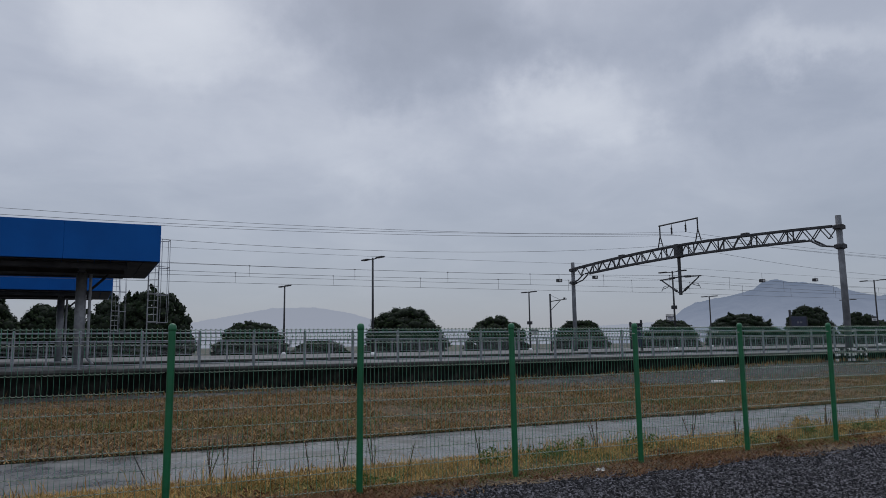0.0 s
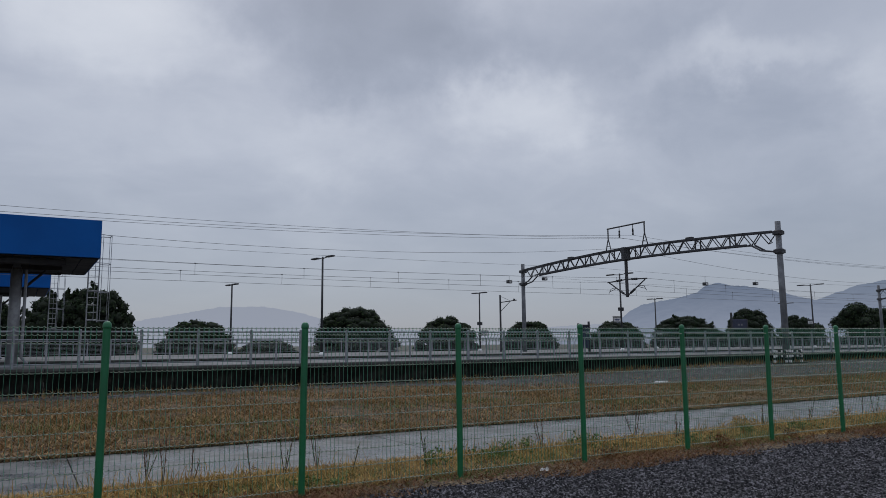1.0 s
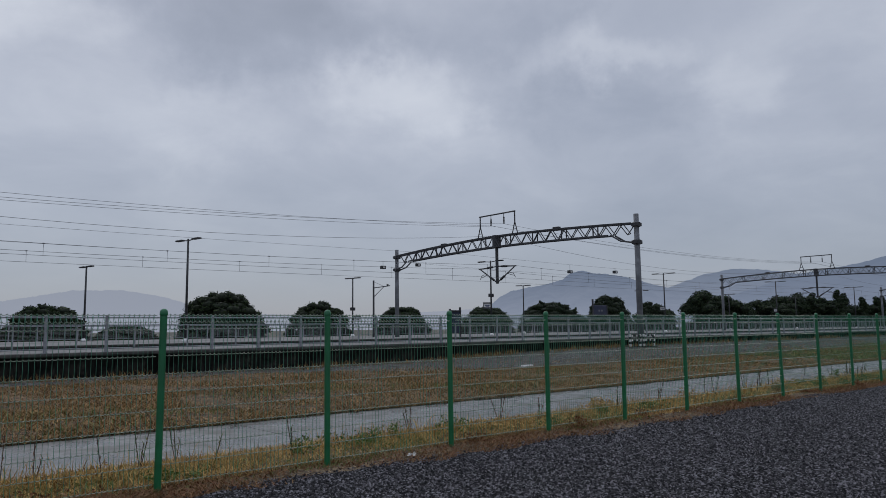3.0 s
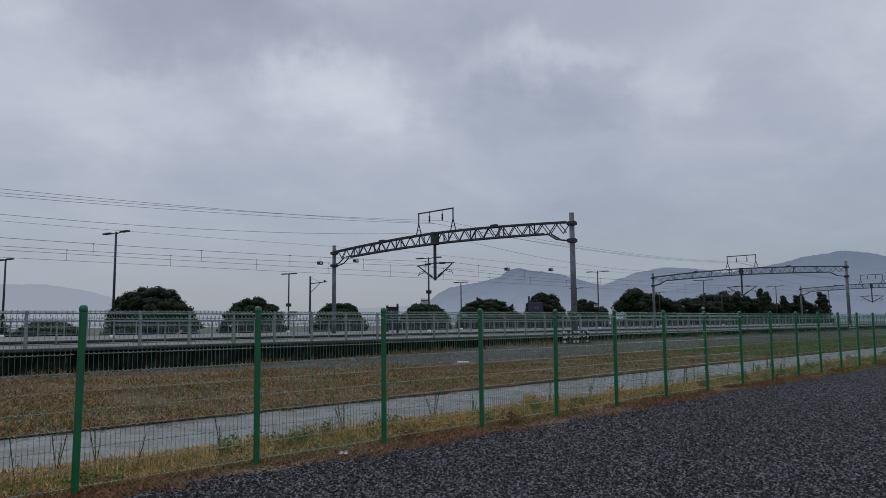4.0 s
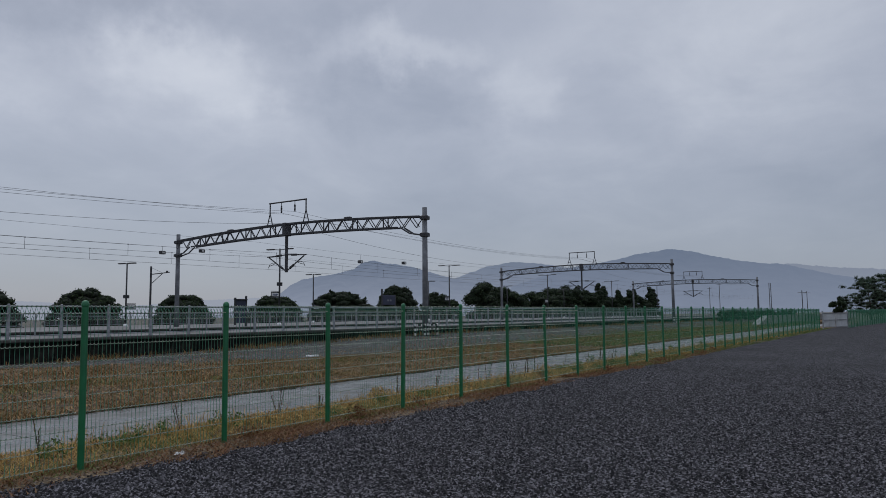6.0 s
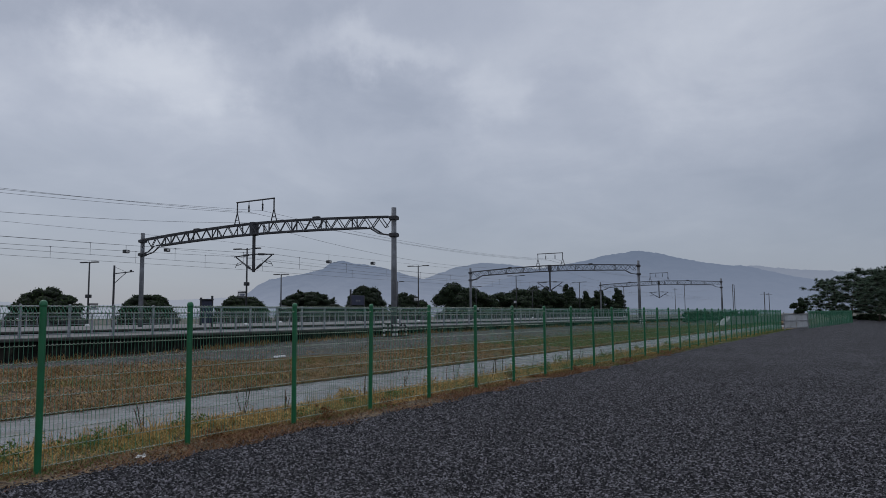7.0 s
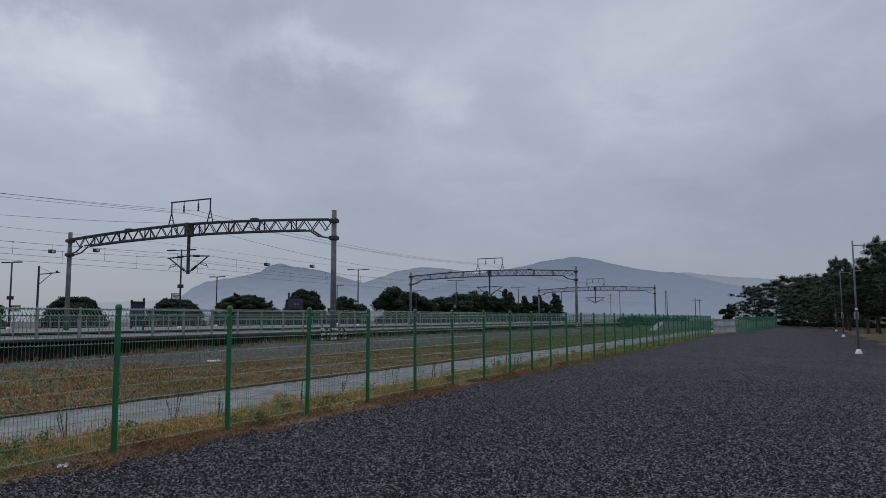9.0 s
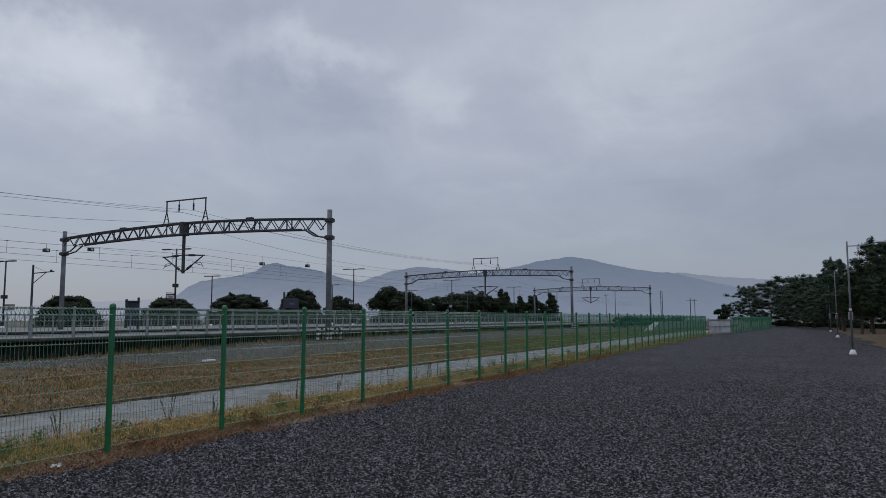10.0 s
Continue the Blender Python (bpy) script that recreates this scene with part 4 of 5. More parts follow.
def cypress(x, y, w, h, seed, label):
    rs = np.random.default_rng(seed)
    root = thing("conifer", label, "tree", (x, y, 0.02), group="trees behind the station")
    part("trunk", trunk_mesh(rs, h * 0.7, 0.14, 1, w * 0.2), M_BARK, root)
    m = 24
    zc = np.linspace(0.08, 0.94, m); th = rs.uniform(0, 6.28, m)
    rr = (1 - zc) ** 0.7 * w * 0.25
    cen = np.stack([np.cos(th) * rr, np.sin(th) * rr, zc * h], 1)
    k = (0.3 + 0.7 * (1 - zc)) * w * 0.36
    v, t, hv, ht = leaf_cloud(rs, cen, np.stack([k, k, np.full(m, 0.07 * h)], 1), 3600, 0.22)
    part("crown", fast_mesh("crown", v, t, M_TREE), None, root)
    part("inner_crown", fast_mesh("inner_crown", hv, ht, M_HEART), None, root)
    return root


TY = 66.0
for i, (xc, w, h, lab) in enumerate(((14.3, 8.6, 4.1, "clipped round evergreen tree, dark green"), (31.0, 11.2, 5.7, "large domed evergreen tree, dense dark leaves"), (42.9, 9.0, 4.85, "rounded evergreen tree with a leaning top"),
                                     (54.9, 8.6, 4.4, "rounded dark evergreen tree"), (69.8, 9.6, 4.5, "neatly domed bright green tree"), (21.3, 7.0, 2.1, "low spreading shrub, dark green"))):
    bush(xc, TY, w, h, 20 + i, lab)
bush(84.0, TY, 13.5, 5.4, 31, "broad dark ragged evergreen tree", material=M_TREE, lean=-0.06, name="tree", n=13500, sprigs=5)
bush(97.6, TY, 9.8, 6.7, 32, "rounded dark tree behind the station sign", material=M_TREE, name="tree", n=11500, sprigs=4)
bush(110.0, TY, 7.6, 6.0, 33, "small rounded dark tree", material=M_TREE, name="tree")
for i, (xc, w, h) in enumerate(((128.5, 10.0, 7.9), (134.0, 11.5, 7.2), (149.8, 15, 6.6), (165.5, 17, 8.2), (181.0, 12, 7.5))):
    tree(xc, TY, w, h, 40 + i, "dark leafy tree in the row behind the station", lift=0.08, n=8000, size=0.25, lumps=40)
for i, (xc, w, h) in enumerate(((176.0, 5.5, 9.0), (193.0, 5.5, 10.2), (199.0, 6.0, 9.6), (206.0, 5.0, 8.6), (219.0, 5.5, 9.0), (226.0, 5.0, 9.4), (236.0, 6.0, 10.4), (244.0, 5.5, 9.8), (212.0, 5.0, 8.0))):
    cypress(xc, TY + (i % 3), w, h, 60 + i, "tall narrow dark conifer")
for i, (xc, yc, w, h) in enumerate(((-9.0, 64, 8.5, 6.2), (-3.5, 66, 8, 5.6), (2.3, 65, 8.5, 6.3), (5.2, 64, 7.2, 6.9), (-15, 66, 9, 6.5))):
    bush(xc, yc, w * 1.05, h, 80 + i, "dark leafy tree behind the station canopy", material=M_TREE, name="tree", n=11500, size=0.16, sprigs=8)

# trees between the conifers, closing the row
for i, (xc, w, h) in enumerate(((143, 12, 6.0), (158, 13, 6.6), (173, 12, 6.4), (187, 12, 6.6), (202, 13, 6.8), (216, 12, 6.6), (231, 14, 7.0), (116, 9, 5.2))):
    tree(xc, TY + 3, w, h, 240 + i, "dark leafy tree in the row behind the station", lift=0.08, n=6000, size=0.28, lumps=30)


def clipped_hedge(x0, x1, y, z, h, d, seed):
    rs = np.random.default_rng(seed)
    m = int((x1 - x0) * 3)
    cen = np.stack([rs.uniform(0, x1 - x0, m), rs.uniform(-d / 2, d / 2, m), rs.uniform(0.15, 0.92, m) * h], 1)
    v, t, hv, ht = leaf_cloud(rs, cen, np.full((m, 3), 0.34) * rs.uniform(0.7, 1.15, (m, 1)), m * 70, 0.12, core=0.8)
    root = thing("hedge", "long clipped dark green hedge beyond the field", "hedge", (x0, y, z))
    st = MB()
    for k in range(int((x1 - x0) / 2)):
        st.rod((1 + 2 * k, 0, -0.3), (1 + 2 * k, 0, h * 0.7), 0.05, 0.03, 6)
    part("stem", st, M_BARK, root)["kind"] = "stuff"
    part("crown", fast_mesh("crown", v, t, M_HEDGE), None, root)
    part("inner_crown", fast_mesh("inner_crown", hv, ht, M_HEART), None, root)


clipped_hedge(107.0, 180.0, 15.6, 0.3, 1.75, 1.4, 300)

# pines beside the yard
def pine(x, y, w, h, seed, material, n, size, lift=0.36):
    """Bare leaning trunk, tiers of boughs, flat needle pads along each bough and a few upright leaders."""
    rs = np.random.default_rng(seed)
    root = thing("pine_tree", "spreading green pine tree with a bare dark trunk", "tree", (x, y, 0.02), group="pines beside the yard")
    lx, ly = rs.uniform(-0.1, 0.1, 2) * h
    axis = lambda u: Vector((lx * u + 0.03 * h * math.sin(5 * u + seed), ly * u + 0.02 * h * math.sin(4 * u + 2 * seed), u * h))
    r = 0.018 * h + 0.05
    tr = MB()
    for k in range(8):
        a, b = axis(k / 8.4), axis((k + 1) / 8.4)
        if k == 0:
            a.z = -0.2
        tr.rod(a, b, r * (1 - 0.11 * k), r * (0.89 - 0.11 * k), 8)
    part("trunk", tr, M_BARK, root)
    cen, rad = [], []
    bo = MB()
    for u in np.linspace(lift, 0.93, 8):
        env = w * 0.5 * math.sin(math.pi * (0.22 + 0.70 * (u - lift) / (0.95 - lift))) ** 0.8
        turn = rs.uniform(0, 6.28)
        for b in range(5):
            a, ln = turn + 1.257 * b + rs.uniform(-0.4, 0.4), env * rs.uniform(0.55, 1.08)
            p0 = axis(u - 0.04)
            p1 = p0 + Vector((math.cos(a) * ln, math.sin(a) * ln, rs.uniform(0.0, 0.12) * h))
            bo.rod(p0, p1, r * 0.28, r * 0.08, 5)
            for q in (0.45, 0.75, 1.0):
                c = p0.lerp(p1, q) + Vector(rs.normal(size=3) * 0.025 * w)
                cen.append(c); k = rs.uniform(0.055, 0.10)
                rad.append((k * w, k * w, k * rs.uniform(0.32, 0.6) * h * (1.35 if lift < 0.3 else 1.1)))
    for b in range(5):
        cen.append(axis(0.95) + Vector((rs.normal() * 0.1 * w, rs.normal() * 0.1 * w, rs.uniform(-0.02, 0.05) * h)))
        rad.append((0.035 * w, 0.035 * w, rs.uniform(0.04, 0.07) * h))
    part("bough", bo, M_BARK, root)["kind"] = "stuff"
    v, t, hv, ht = leaf_cloud(rs, np.array([tuple(c) for c in cen]), np.array(rad), n, size, 0.2, 0.2, 0.52)
    part("crown", fast_mesh("crown", v, t, material), None, root)
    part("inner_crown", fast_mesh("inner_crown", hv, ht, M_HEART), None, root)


# x, y, spread, height
PINES = ((40.5, -19.0, 8, 5.6), (46, -14.8, 6, 6.2), (53, -15.2, 7, 6.8), (60, -14.8, 6, 6.6), (66, -17, 8, 7.6), (74, -16, 7, 8.4), (84, -14.0, 5, 6.4), (87, -15.5, 8, 7.2), (95, -16, 9, 7.0),
         (101, -13.4, 5, 8.7), (113, -13.8, 10, 7.6), (123, -13, 10, 7.9), (134, -11, 11, 8.3), (146, -8.5, 12, 8.8), (158, -4, 12, 9.4), (168, 0.2, 10, 8.4),
         (110, -21, 13, 8), (128, -19, 14, 8.2), (150, -16, 15, 8.8), (168, -10, 16, 9.4), (70, -24, 12, 9), (52, -25, 12, 9.5), (88, -24, 13, 9))
for i, (xc, yc, w, h) in enumerate(PINES):
    pine(xc, yc, w, h, 100 + i, M_PINE if xc < 90 else M_PINE_HAZED, 13000 if i < 10 else 9000, 0.15 if xc < 90 else 0.21, 0.36 if xc < 120 else 0.2)
tree(182.0, 7.0, 3.8, 4.7, 330, "small dark round tree beyond the gate", n=3000, size=0.2, lift=0.35, lumps=18, group="")
# low shrubs under the further pines
for i in range(7):
    bush(112 + 9.5 * i, -27 + 3.4 * i, 8.0, 0.8 + 0.3 * math.sin(i * 2.3), 331 + i, "low dark undergrowth shrub below the pines", material=M_TREE, n=2200, size=0.22, name="shrub")

# far woods along the valley floor
def far_woods(name, label, dist, a0, a1, h, n, seed, material):
    rs = np.random.default_rng(seed)
    a = np.radians(rs.uniform(a0, a1, n)); r = dist * rs.uniform(0.92, 1.08, n)
    cen = np.stack([r * np.cos(a), r * np.sin(a) - 7.8, np.zeros(n)], 1)
    hh = h * rs.uniform(0.5, 1.1, n)
    cen[:, 2] = hh * 0.45
    v, t, hv, ht = leaf_cloud(rs, cen, np.stack([hh * 0.7, hh * 0.7, hh * 0.55], 1), n * 40, 0.5, core=0.95)
    return tagged(new(name, fast_mesh(name, v, t, material)), label, "trees", kind="stuff")


far_woods("far_woods", "distant dark woods along the valley floor", 330, -70, 3.5, 4.5, 230, 5, M_PINE_HAZED)

# ---- grass, stones ----
def blades(name, label, material, xy, z, h, lean, width, seed, category="grass", single=False):
    rs = np.random.default_rng(seed)
    n = len(xy)
    base = np.column_stack([xy, z])
    hh = h * rs.uniform(0.45, 1.25, n)
    a = rs.uniform(0, 2 * np.pi, n)
    side = np.column_stack([np.cos(a), np.sin(a), np.zeros(n)]) * width
    l1 = rs.normal(size=(n, 2)) * lean
    mid = base + np.column_stack([l1[:, 0] * hh * 0.4, l1[:, 1] * hh * 0.4, hh * 0.6])
    tip = base + np.column_stack([l1[:, 0] * hh, l1[:, 1] * hh, hh * rs.uniform(0.8, 1.0, n)])
    if single:
        v = np.stack([base - side, base + side, tip], 1).reshape(-1, 3)
        ob = new(name, fast_mesh(name, v, np.arange(3 * n).reshape(-1, 3), material))
        return tagged(ob, label, category, kind="stuff")
    v = np.stack([base - side, base + side, mid + side * 0.7, mid - side * 0.7, tip], 1).reshape(-1, 3)
    o = 5 * np.arange(n)[:, None]
    t = np.concatenate([o + np.array([[0, 1, 2]]), o + np.array([[0, 2, 3]]), o + np.array([[3, 2, 4]])])
    ob = new(name, fast_mesh(name, v, t, material))
    return tagged(ob, label, category, kind="stuff")


def field_noise(x, y, s, k):
    f = np.sin(x * s + 1.3 * np.sin(y * s * 1.7 + k)) + np.sin(y * s * 1.3 + 1.1 * np.sin(x * s * 0.8 + 2 * k)) + 0.7 * np.sin((x + y) * s * 2.1 + k)
    return f / 2.7


def scatter(n, x0, x1, y0, y1, seed, s=0.0, k=0.0, cut=0.0, near=None):
    rs = np.random.default_rng(seed)
    u = rs.uniform(0, 1, n)
    x = x0 + (x1 - x0) * (u ** near if near else u)
    y = rs.uniform(y0, y1, n)
    if s:
        keep = field_noise(x, y, s, k) + rs.normal(size=n) * 0.35 > cut
        x, y = x[keep], y[keep]
    return np.column_stack([x, y])


p = scatter(140000, -5, 80, 0.1, 1.75, 1, 0.9, 0.3, -0.6, 1.6)
blades("dry_grass", "straw-yellow dry grass behind the fence", M_DRY, p, np.full(len(p), -0.02), 0.07, 1.1, 0.007, 2, single=True)
p = scatter(9000, -5, 80, 0.7, 1.8, 21, 1.3, 2.3, 0.25, 1.6)
blades("tall_dry_grass", "taller straw-yellow tufts beside the path", M_DRY, p, np.full(len(p), -0.02), 0.26, 0.4, 0.005, 22)
p = np.concatenate([scatter(60000, -5, 80, -0.2, 1.2, 3, 1.4, 1.9, 0.35, 1.6), scatter(42000, 22, 80, -0.6, 1.5, 31, 0.8, 1.9, -0.5)])
blades("green_grass", "low green weeds along the fence foot", M_WEED, p, np.full(len(p), -0.01), 0.065, 1.0, 0.008, 4, single=True)
p = scatter(130000, -5, 60, -1.1, 0.3, 5, 1.1, 4.0, -0.3, 1.4)
p = p[p[:, 0] < 38 - 20 * np.random.default_rng(51).uniform(0, 1, len(p))]
p = p[p[:, 1] > -0.42 - 0.4 * np.abs(field_noise(p[:, 0], p[:, 1] * 0, 1.9, 2.2)) - 0.06]
blades("russet_grass", "low russet-brown withered weeds at the gravel edge", M_RUSSET, p, np.full(len(p), -0.005), 0.05, 1.2, 0.009, 6, single=True)
p = scatter(300000, -12, 120, 4.85, 11.3, 7, 0.5, 0.8, -0.7, 1.6)
q = scatter(60000, -12, 22, 10.5, 17.5, 71, 0.6, 0.8, -0.7)
q = q[np.array([y < field_edge(x) + 0.3 for x, y in q])]
p = np.concatenate([p, q])
blades("field_grass", "short brown withered grass on the field", M_STRAW, p, np.array([field_height(x, y) - 0.012 for x, y in p]), 0.075, 1.1, 0.013, 8, single=True)
p = scatter(40000, -12, 120, 4.95, 10.5, 9, 0.7, 3.1, 0.45, 1.5)
blades("field_weeds", "green weed patches in the brown field", M_WEED, p, np.array([field_height(x, y) - 0.012 for x, y in p]), 0.12, 0.8, 0.012, 10, single=True)
p = scatter(70000, 34, 130, 5.2, 17.5, 19, 0.35, 1.1, -0.45)
blades("far_weeds", "greenish weeds over the further field", M_WEED, p, np.array([0.02 + 0.2 * (y - 5) / 13 for y in p[:, 1]]), 0.13, 0.8, 0.02, 20, single=True)
q = scatter(60000, -2, 90, 10.0, 15.5, 12, 0.8, 2.0, -0.2, 1.4)
q = q[np.array([0 < y - field_edge(x) < 3.4 * random.Random(int(x * 7919 + y * 104729)).random() ** 2 for x, y in q])]
p = np.concatenate([q, scatter(50000, -12, 120, 10.5, 18.5, 11, 0.45, 5.0, 0.35, 1.4)])
blades("ballast_grass", "sparse withered grass on the old ballast", M_STRAW, p, np.array([0.08 + (rise(x) - 0.1) * max(0.0, y - field_edge(x)) / (PLAT_Y + 0.3 - field_edge(x)) for x, y in p]), 0.09, 0.9, 0.015, 12, single=True)
p = scatter(16000, -8, 90, 4.8, 4.98, 15, 1.6, 2.5, -0.2, 1.5)
blades("bank_grass", "withered grass hanging over the path edge", M_STRAW, p, np.full(len(p), -0.03), 0.09, 1.0, 0.012, 16, single=True)
p = scatter(2200, -12, 40, 17.2, 18.6, 23, 0.9, 0.7, 0.35)
blades("wall_weeds", "withered brown weeds along the platform foot", M_STRAW, p, np.array([rise(x) - 0.05 for x in p[:, 0]]), 0.22, 0.6, 0.02, 24)
p = scatter(12000, -12, 130, 17.5, 18.5, 13, 0.8, 2.5, 0.2)
blades("wall_grass", "pale dry tufts at the platform foot", M_STRAW, p, np.array([rise(x) - 0.05 for x in p[:, 0]]), 0.3, 0.3, 0.012, 14)

# tall seed stalks beside the path
rs = np.random.default_rng(77)
for i in range(34):
    x, y = 0.5 + 30 * rs.uniform() ** 1.3, rs.uniform(1.0, 1.9)
    st = thing("weed_stalk", "tall thin dark weed stalk gone to seed", "weed", (x, y, -0.03), group="weed stalks by the path")
    mb, lf = MB(), MB()
    for k in range(rs.integers(1, 4)):
        h, dx, dy = rs.uniform(0.25, 0.55), rs.uniform(-0.1, 0.1), rs.uniform(-0.1, 0.1)
        pts = [(dx * u, dy * u + 0.02 * k, h * u) for u in (0, 0.35, 0.7, 1)]
        mb.path(pts, 0.006, 4)
        for u in np.linspace(0.35, 1, 6):
            a = rs.uniform(0, 6.28)
            c = Vector((dx * u, dy * u + 0.02 * k, h * u))
            lf.rod(c, c + Vector((math.cos(a) * 0.022, math.sin(a) * 0.022, 0.045)), 0.007, 0.002, 4)
    part("stem", mb, M_BARK, st)
    part("seed_head", lf, M_WEED if i % 3 == 0 else M_RUSSET, st)["kind"] = "stuff"


# broad-leaved weeds at the fence foot
def weed_clump(x, y, w, h, seed, material, label):
    rs = np.random.default_rng(seed)
    m = 14
    cen = np.stack([rs.normal(size=m) * w * 0.35, rs.normal(size=m) * w * 0.25, rs.uniform(0.15, 0.8, m) * h], 1)
    rad = np.stack([np.full(m, w * 0.25), np.full(m, w * 0.25), np.full(m, h * 0.3)], 1)
    v, t, _, _ = leaf_cloud(rs, cen, rad, 230, 0.026, slim=0.4)
    v[:, 2] = np.maximum(v[:, 2], 0.0)
    root = thing("weed_clump", label, "weed", (x, y, -0.015), group="weeds along the fence")
    st = MB()
    for k in range(5):
        st.rod((0, 0, 0), tuple(cen[k]), 0.005, 0.003, 4)
    part("stem", st, M_RUSSET, root)
    part("foliage", fast_mesh("foliage", v, t, material), None, root)


rs = np.random.default_rng(91)
for i in range(64):
    k = i % 4
    x = 0.3 + 42 * rs.uniform() ** 1.5
    y = rs.uniform(0.2, 1.7) if k else rs.uniform(-0.5, 0.2)
    weed_clump(x, y, rs.uniform(0.25, 0.55), rs.uniform(0.1, 0.3), 400 + i, (M_RUSSET, M_WEED, M_DRY, M_WEED)[k],
               ("low russet weed clump at the gravel edge", "leafy green weed clump behind the fence", "dry straw-coloured weed clump by the path", "leafy green weed clump behind the fence")[k])


def stones(name, label, n, seed, r, material):
    """Crushed chips lying flat: a four-sided foot that rises to a short tilted ridge."""
    rs = np.random.default_rng(seed)
    x = 1.6 + 27 * rs.uniform(0, 1, n) ** 1.7
    y = -rs.uniform(0, 1, n) * (9.4 + 0.12 * x)
    edge = np.array([lot_edge(k) for k in x])
    keep = (x < 29 - rs.uniform(0, 1, n) ** 0.7 * 20) & (x > 1.6 + 2.2 * rs.uniform(0, 1, n)) & (y > -(9.4 + 0.12 * x) * (1 - 0.15 * rs.uniform(0, 1, n))) & (y < edge + rs.normal(size=n) * 0.1)
    x, y = x[keep], y[keep]
    n = len(x)
    a = rs.uniform(0, 2 * np.pi, (n, 1)) + np.array([[0, 1.2, 3.1, 4.4]]) + rs.uniform(-0.3, 0.3, (n, 4))
    q = r * rs.uniform(0.55, 1.5, (n, 1)) * rs.uniform(0.7, 1.3, (n, 4))
    v = np.zeros((n, 6, 3))
    v[:, :4, 0], v[:, :4, 1] = np.cos(a) * q, np.sin(a) * q
    v[:, :4, 2] = rs.uniform(-0.008, 0.006, (n, 4))
    u = rs.uniform(0.15, 0.6, (n, 1))
    v[:, 4, :2] = v[:, 0, :2] * u
    v[:, 5, :2] = v[:, 2, :2] * u
    v[:, 4:, 2] = q.mean(1)[:, None] * rs.uniform(0.5, 1.15, (n, 2))
    v += np.column_stack([x, y, np.zeros(n)])[:, None, :]
    f = np.array([[0, 1, 4], [1, 5, 4], [1, 2, 5], [2, 3, 5], [3, 4, 5], [3, 0, 4]])
    t = (6 * np.arange(n)[:, None, None] + f[None]).reshape(-1, 3)
    ob = new(name, fast_mesh(name, v.reshape(-1, 3), t, material))
    return tagged(ob, label, "gravel", kind="stuff")


stones("gravel", "loose crushed slate-grey gravel stones", 190000, 15, 0.0135, M_STONE)

# litter
lit = thing("litter_scrap", "crumpled white plastic scrap lying by the fence", "litter", (5.1, -0.26, 0.0))
rs = np.random.default_rng(8)
for k, (sx, sy, w) in enumerate(((0.0, 0.0, 0.10), (0.07, 0.03, 0.06))):
    pts, fs = [], []
    for a in range(7):
        for b in range(6):
            pts.append((sx + w * (a / 6 - 0.5) + rs.uniform(-0.012, 0.012), sy + 0.8 * w * (b / 5 - 0.5) + rs.uniform(-0.012, 0.012), 0.012 + rs.uniform(0, 0.05) * (1 - abs(a - 3) / 4)))
    for a in range(6):
        for b in range(5):
            o = a * 6 + b
            fs += [(o, o + 6, o + 7), (o, o + 7, o + 1)]
    sheet = MB()
    sheet.add(pts, fs)
    part("sheet", sheet, M_FILM, lit)
slabp = thing("cable_cover", "pale concrete cover slab lying on the field", "slab", mb=MB().box((0, 0, 0.04), (0.55, 0.18, 0.07), 0.015), material=M_WHITE, at=(20.2, 11.9, 0.1))


# ---- hills ----
def hills(name, label, dist, outline, material, seed, depth=500):
    az = np.array([a for a, _ in outline]); el = np.array([e for _, e in outline])
    order = np.argsort(az); az, el = az[order], el[order]
    aa = np.arange(az[0], az[-1], 0.08)
    ee = np.interp(aa, az, el)
    k = np.ones(5) / 5
    ee = np.convolve(np.pad(ee, 2, mode="edge"), k, mode="valid")
    pts, fs = [], []
    rows = 7
    for i, (a, e) in enumerate(zip(aa, ee)):
        e = e + 0.06 * noise.noise(Vector((a * 2.2, seed, 0))) + 0.05 * noise.noise(Vector((a * 8, seed, 3)))
        z = max(1.0, dist * math.tan(radians(e)))
        for j in range(rows):
            u = j / (rows - 1)
            r = dist - depth * (1 - u) + 40 * noise.noise(Vector((a * 0.8, u * 3, seed)))
            pts.append((r * math.cos(radians(a)), r * math.sin(radians(a)) - 7.8, z * (u ** 0.8) + (0 if j == rows - 1 else 14 * u * noise.noise(Vector((a * 0.9, u * 4, seed + 5)))) - 2 * (1 - u)))
    for i in range(len(aa) - 1):
        for j in range(rows - 1):
            b = i * rows + j
            fs.append((b, b + 1, b + rows + 1, b + rows))
    mb = MB(); mb.add(pts, fs)
    return thing(name, label, "hill", kind="structure", mb=mb, material=material, smooth=True)


# self-glowing hill colours with the haze already mixed in
H_FAR = painted_haze_mat("mist_far", (0.296, 0.325, 0.394), (0.284, 0.314, 0.385), 0, 200)
H_MID = painted_haze_mat("mist_mid", (0.243, 0.279, 0.36), (0.128, 0.163, 0.235), 0, 180)
H_MID2 = painted_haze_mat("mist_mid2", (0.24, 0.277, 0.358), (0.158, 0.195, 0.268), 0, 215)
H_BIG = painted_haze_mat("mist_big", (0.196, 0.233, 0.314), (0.142, 0.179, 0.254), 0, 215)
H_BACK = painted_haze_mat("mist_back", (0.255, 0.287, 0.358), (0.208, 0.241, 0.312), 0, 200)
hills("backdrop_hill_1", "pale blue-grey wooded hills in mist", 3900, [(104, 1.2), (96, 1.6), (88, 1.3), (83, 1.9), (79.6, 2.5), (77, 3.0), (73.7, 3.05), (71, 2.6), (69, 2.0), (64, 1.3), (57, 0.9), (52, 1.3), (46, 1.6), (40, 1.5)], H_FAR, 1)
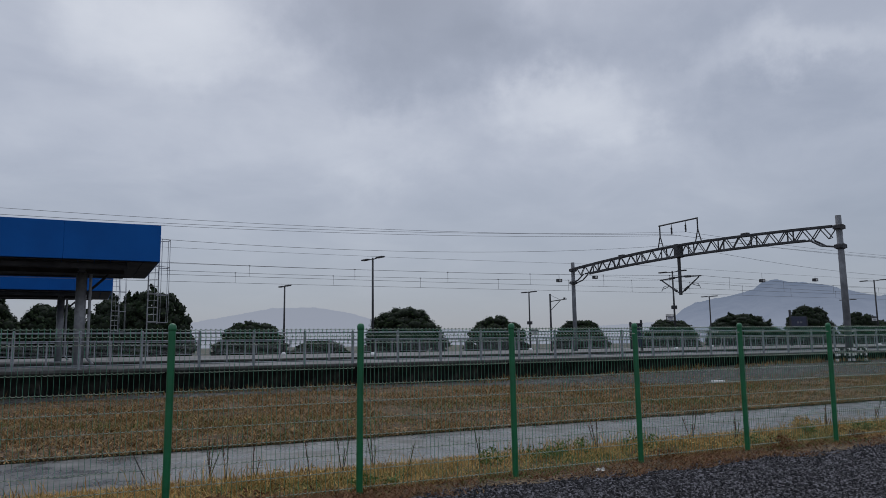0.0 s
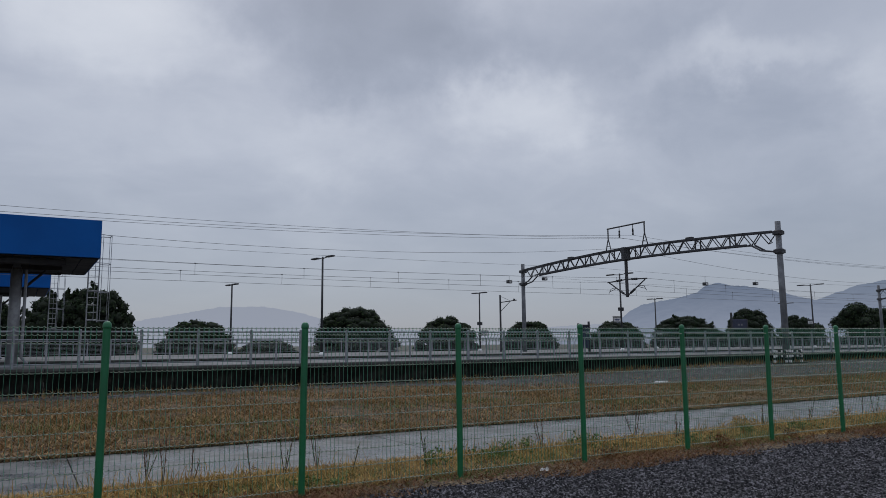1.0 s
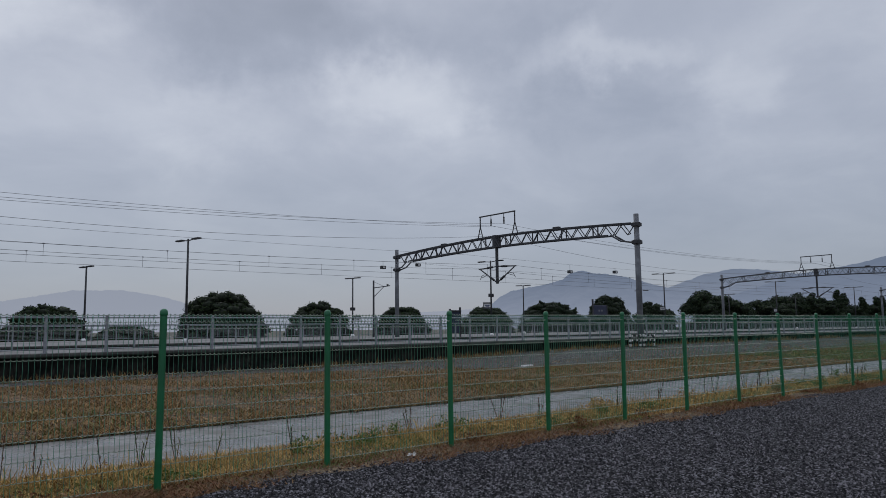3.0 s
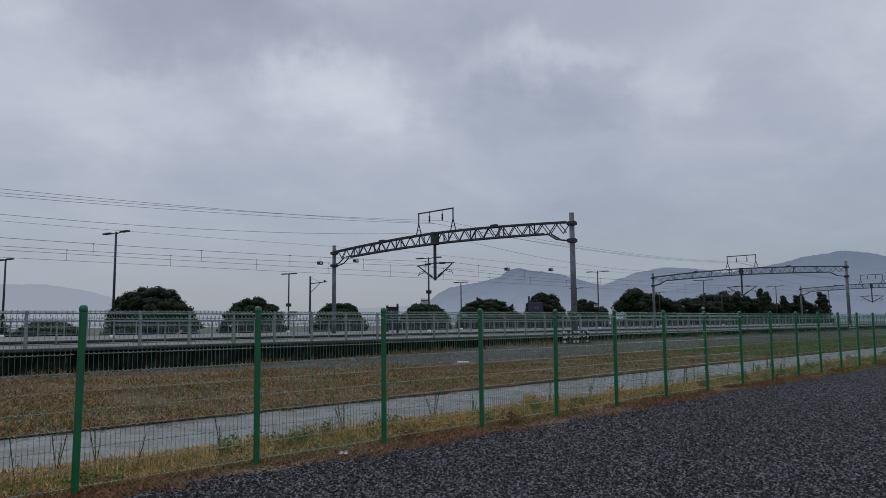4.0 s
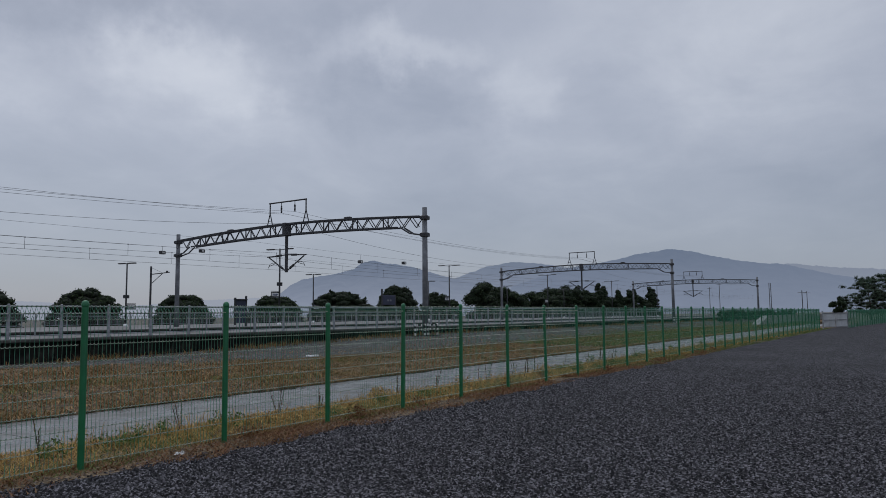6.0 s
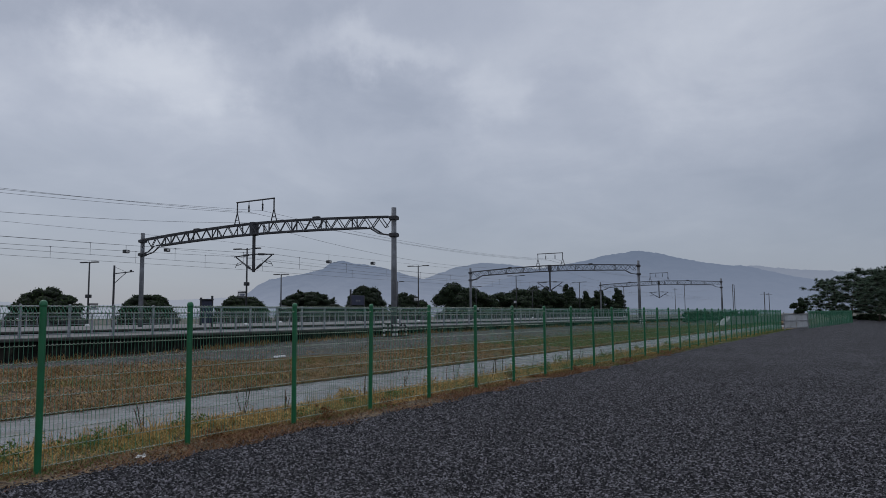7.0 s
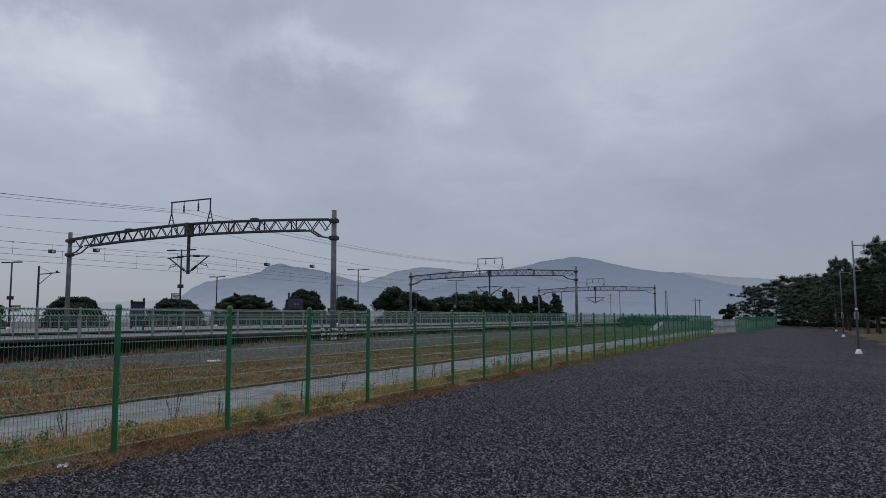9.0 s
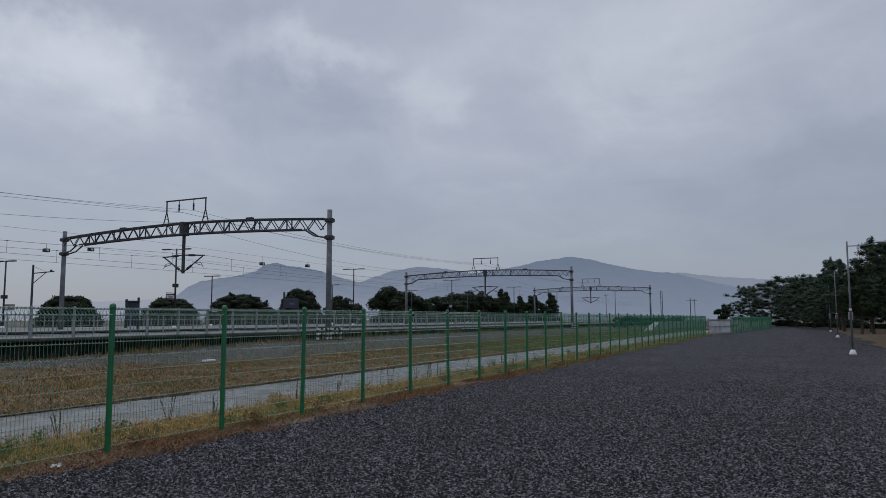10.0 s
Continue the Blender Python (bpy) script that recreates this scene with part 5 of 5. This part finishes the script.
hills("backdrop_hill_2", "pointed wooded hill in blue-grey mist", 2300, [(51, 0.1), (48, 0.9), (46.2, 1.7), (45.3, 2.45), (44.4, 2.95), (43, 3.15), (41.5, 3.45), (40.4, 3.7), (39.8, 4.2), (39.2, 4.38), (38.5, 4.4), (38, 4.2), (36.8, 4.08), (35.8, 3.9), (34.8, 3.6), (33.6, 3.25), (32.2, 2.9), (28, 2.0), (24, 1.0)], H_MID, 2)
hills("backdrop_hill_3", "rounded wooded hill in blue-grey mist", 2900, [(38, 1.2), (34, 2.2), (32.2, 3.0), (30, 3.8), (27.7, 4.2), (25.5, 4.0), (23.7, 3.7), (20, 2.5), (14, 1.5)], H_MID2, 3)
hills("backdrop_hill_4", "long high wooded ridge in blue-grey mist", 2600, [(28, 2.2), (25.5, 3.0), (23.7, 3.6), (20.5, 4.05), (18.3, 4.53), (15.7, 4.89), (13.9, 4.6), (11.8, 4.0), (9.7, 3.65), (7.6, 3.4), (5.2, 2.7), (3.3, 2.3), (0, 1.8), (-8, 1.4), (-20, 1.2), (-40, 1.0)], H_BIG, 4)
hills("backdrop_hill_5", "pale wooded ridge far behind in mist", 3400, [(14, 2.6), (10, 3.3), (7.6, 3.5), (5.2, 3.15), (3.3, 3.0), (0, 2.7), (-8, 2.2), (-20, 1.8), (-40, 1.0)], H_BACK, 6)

# far masts beyond the station; the lighter column colour stands in for haze
for x, y, h, lat in ((176, 20, 8.2, True), (148, 10, 5.6, False), (200, 36, 9.5, False), (215, 42, 9.0, False), (190, 14, 6.5, False)):
    fm = thing("far_mast", "distant grey railway line mast", "mast", (x, y, 0), group="far masts")
    part("pole", MB().rod((0, 0, -0.3), (0, 0, h), 0.1, 0.08, 8), M_COLUMN, fm)
    if lat:
        part("pole", MB().rod((2.2, 0, -0.3), (2.2, 0, h), 0.1, 0.08, 8), M_COLUMN, fm)
    for z in ((h, h - 1.5, h - 3) if lat else (h - 0.4,)):
        part("crossarm", MB().rod((-0.6 if not lat else 0, -0.8 if not lat else 0, z), (2.2 if lat else 0.6, 0.8 if not lat else 0, z), 0.045, n=6), M_COLUMN, fm)
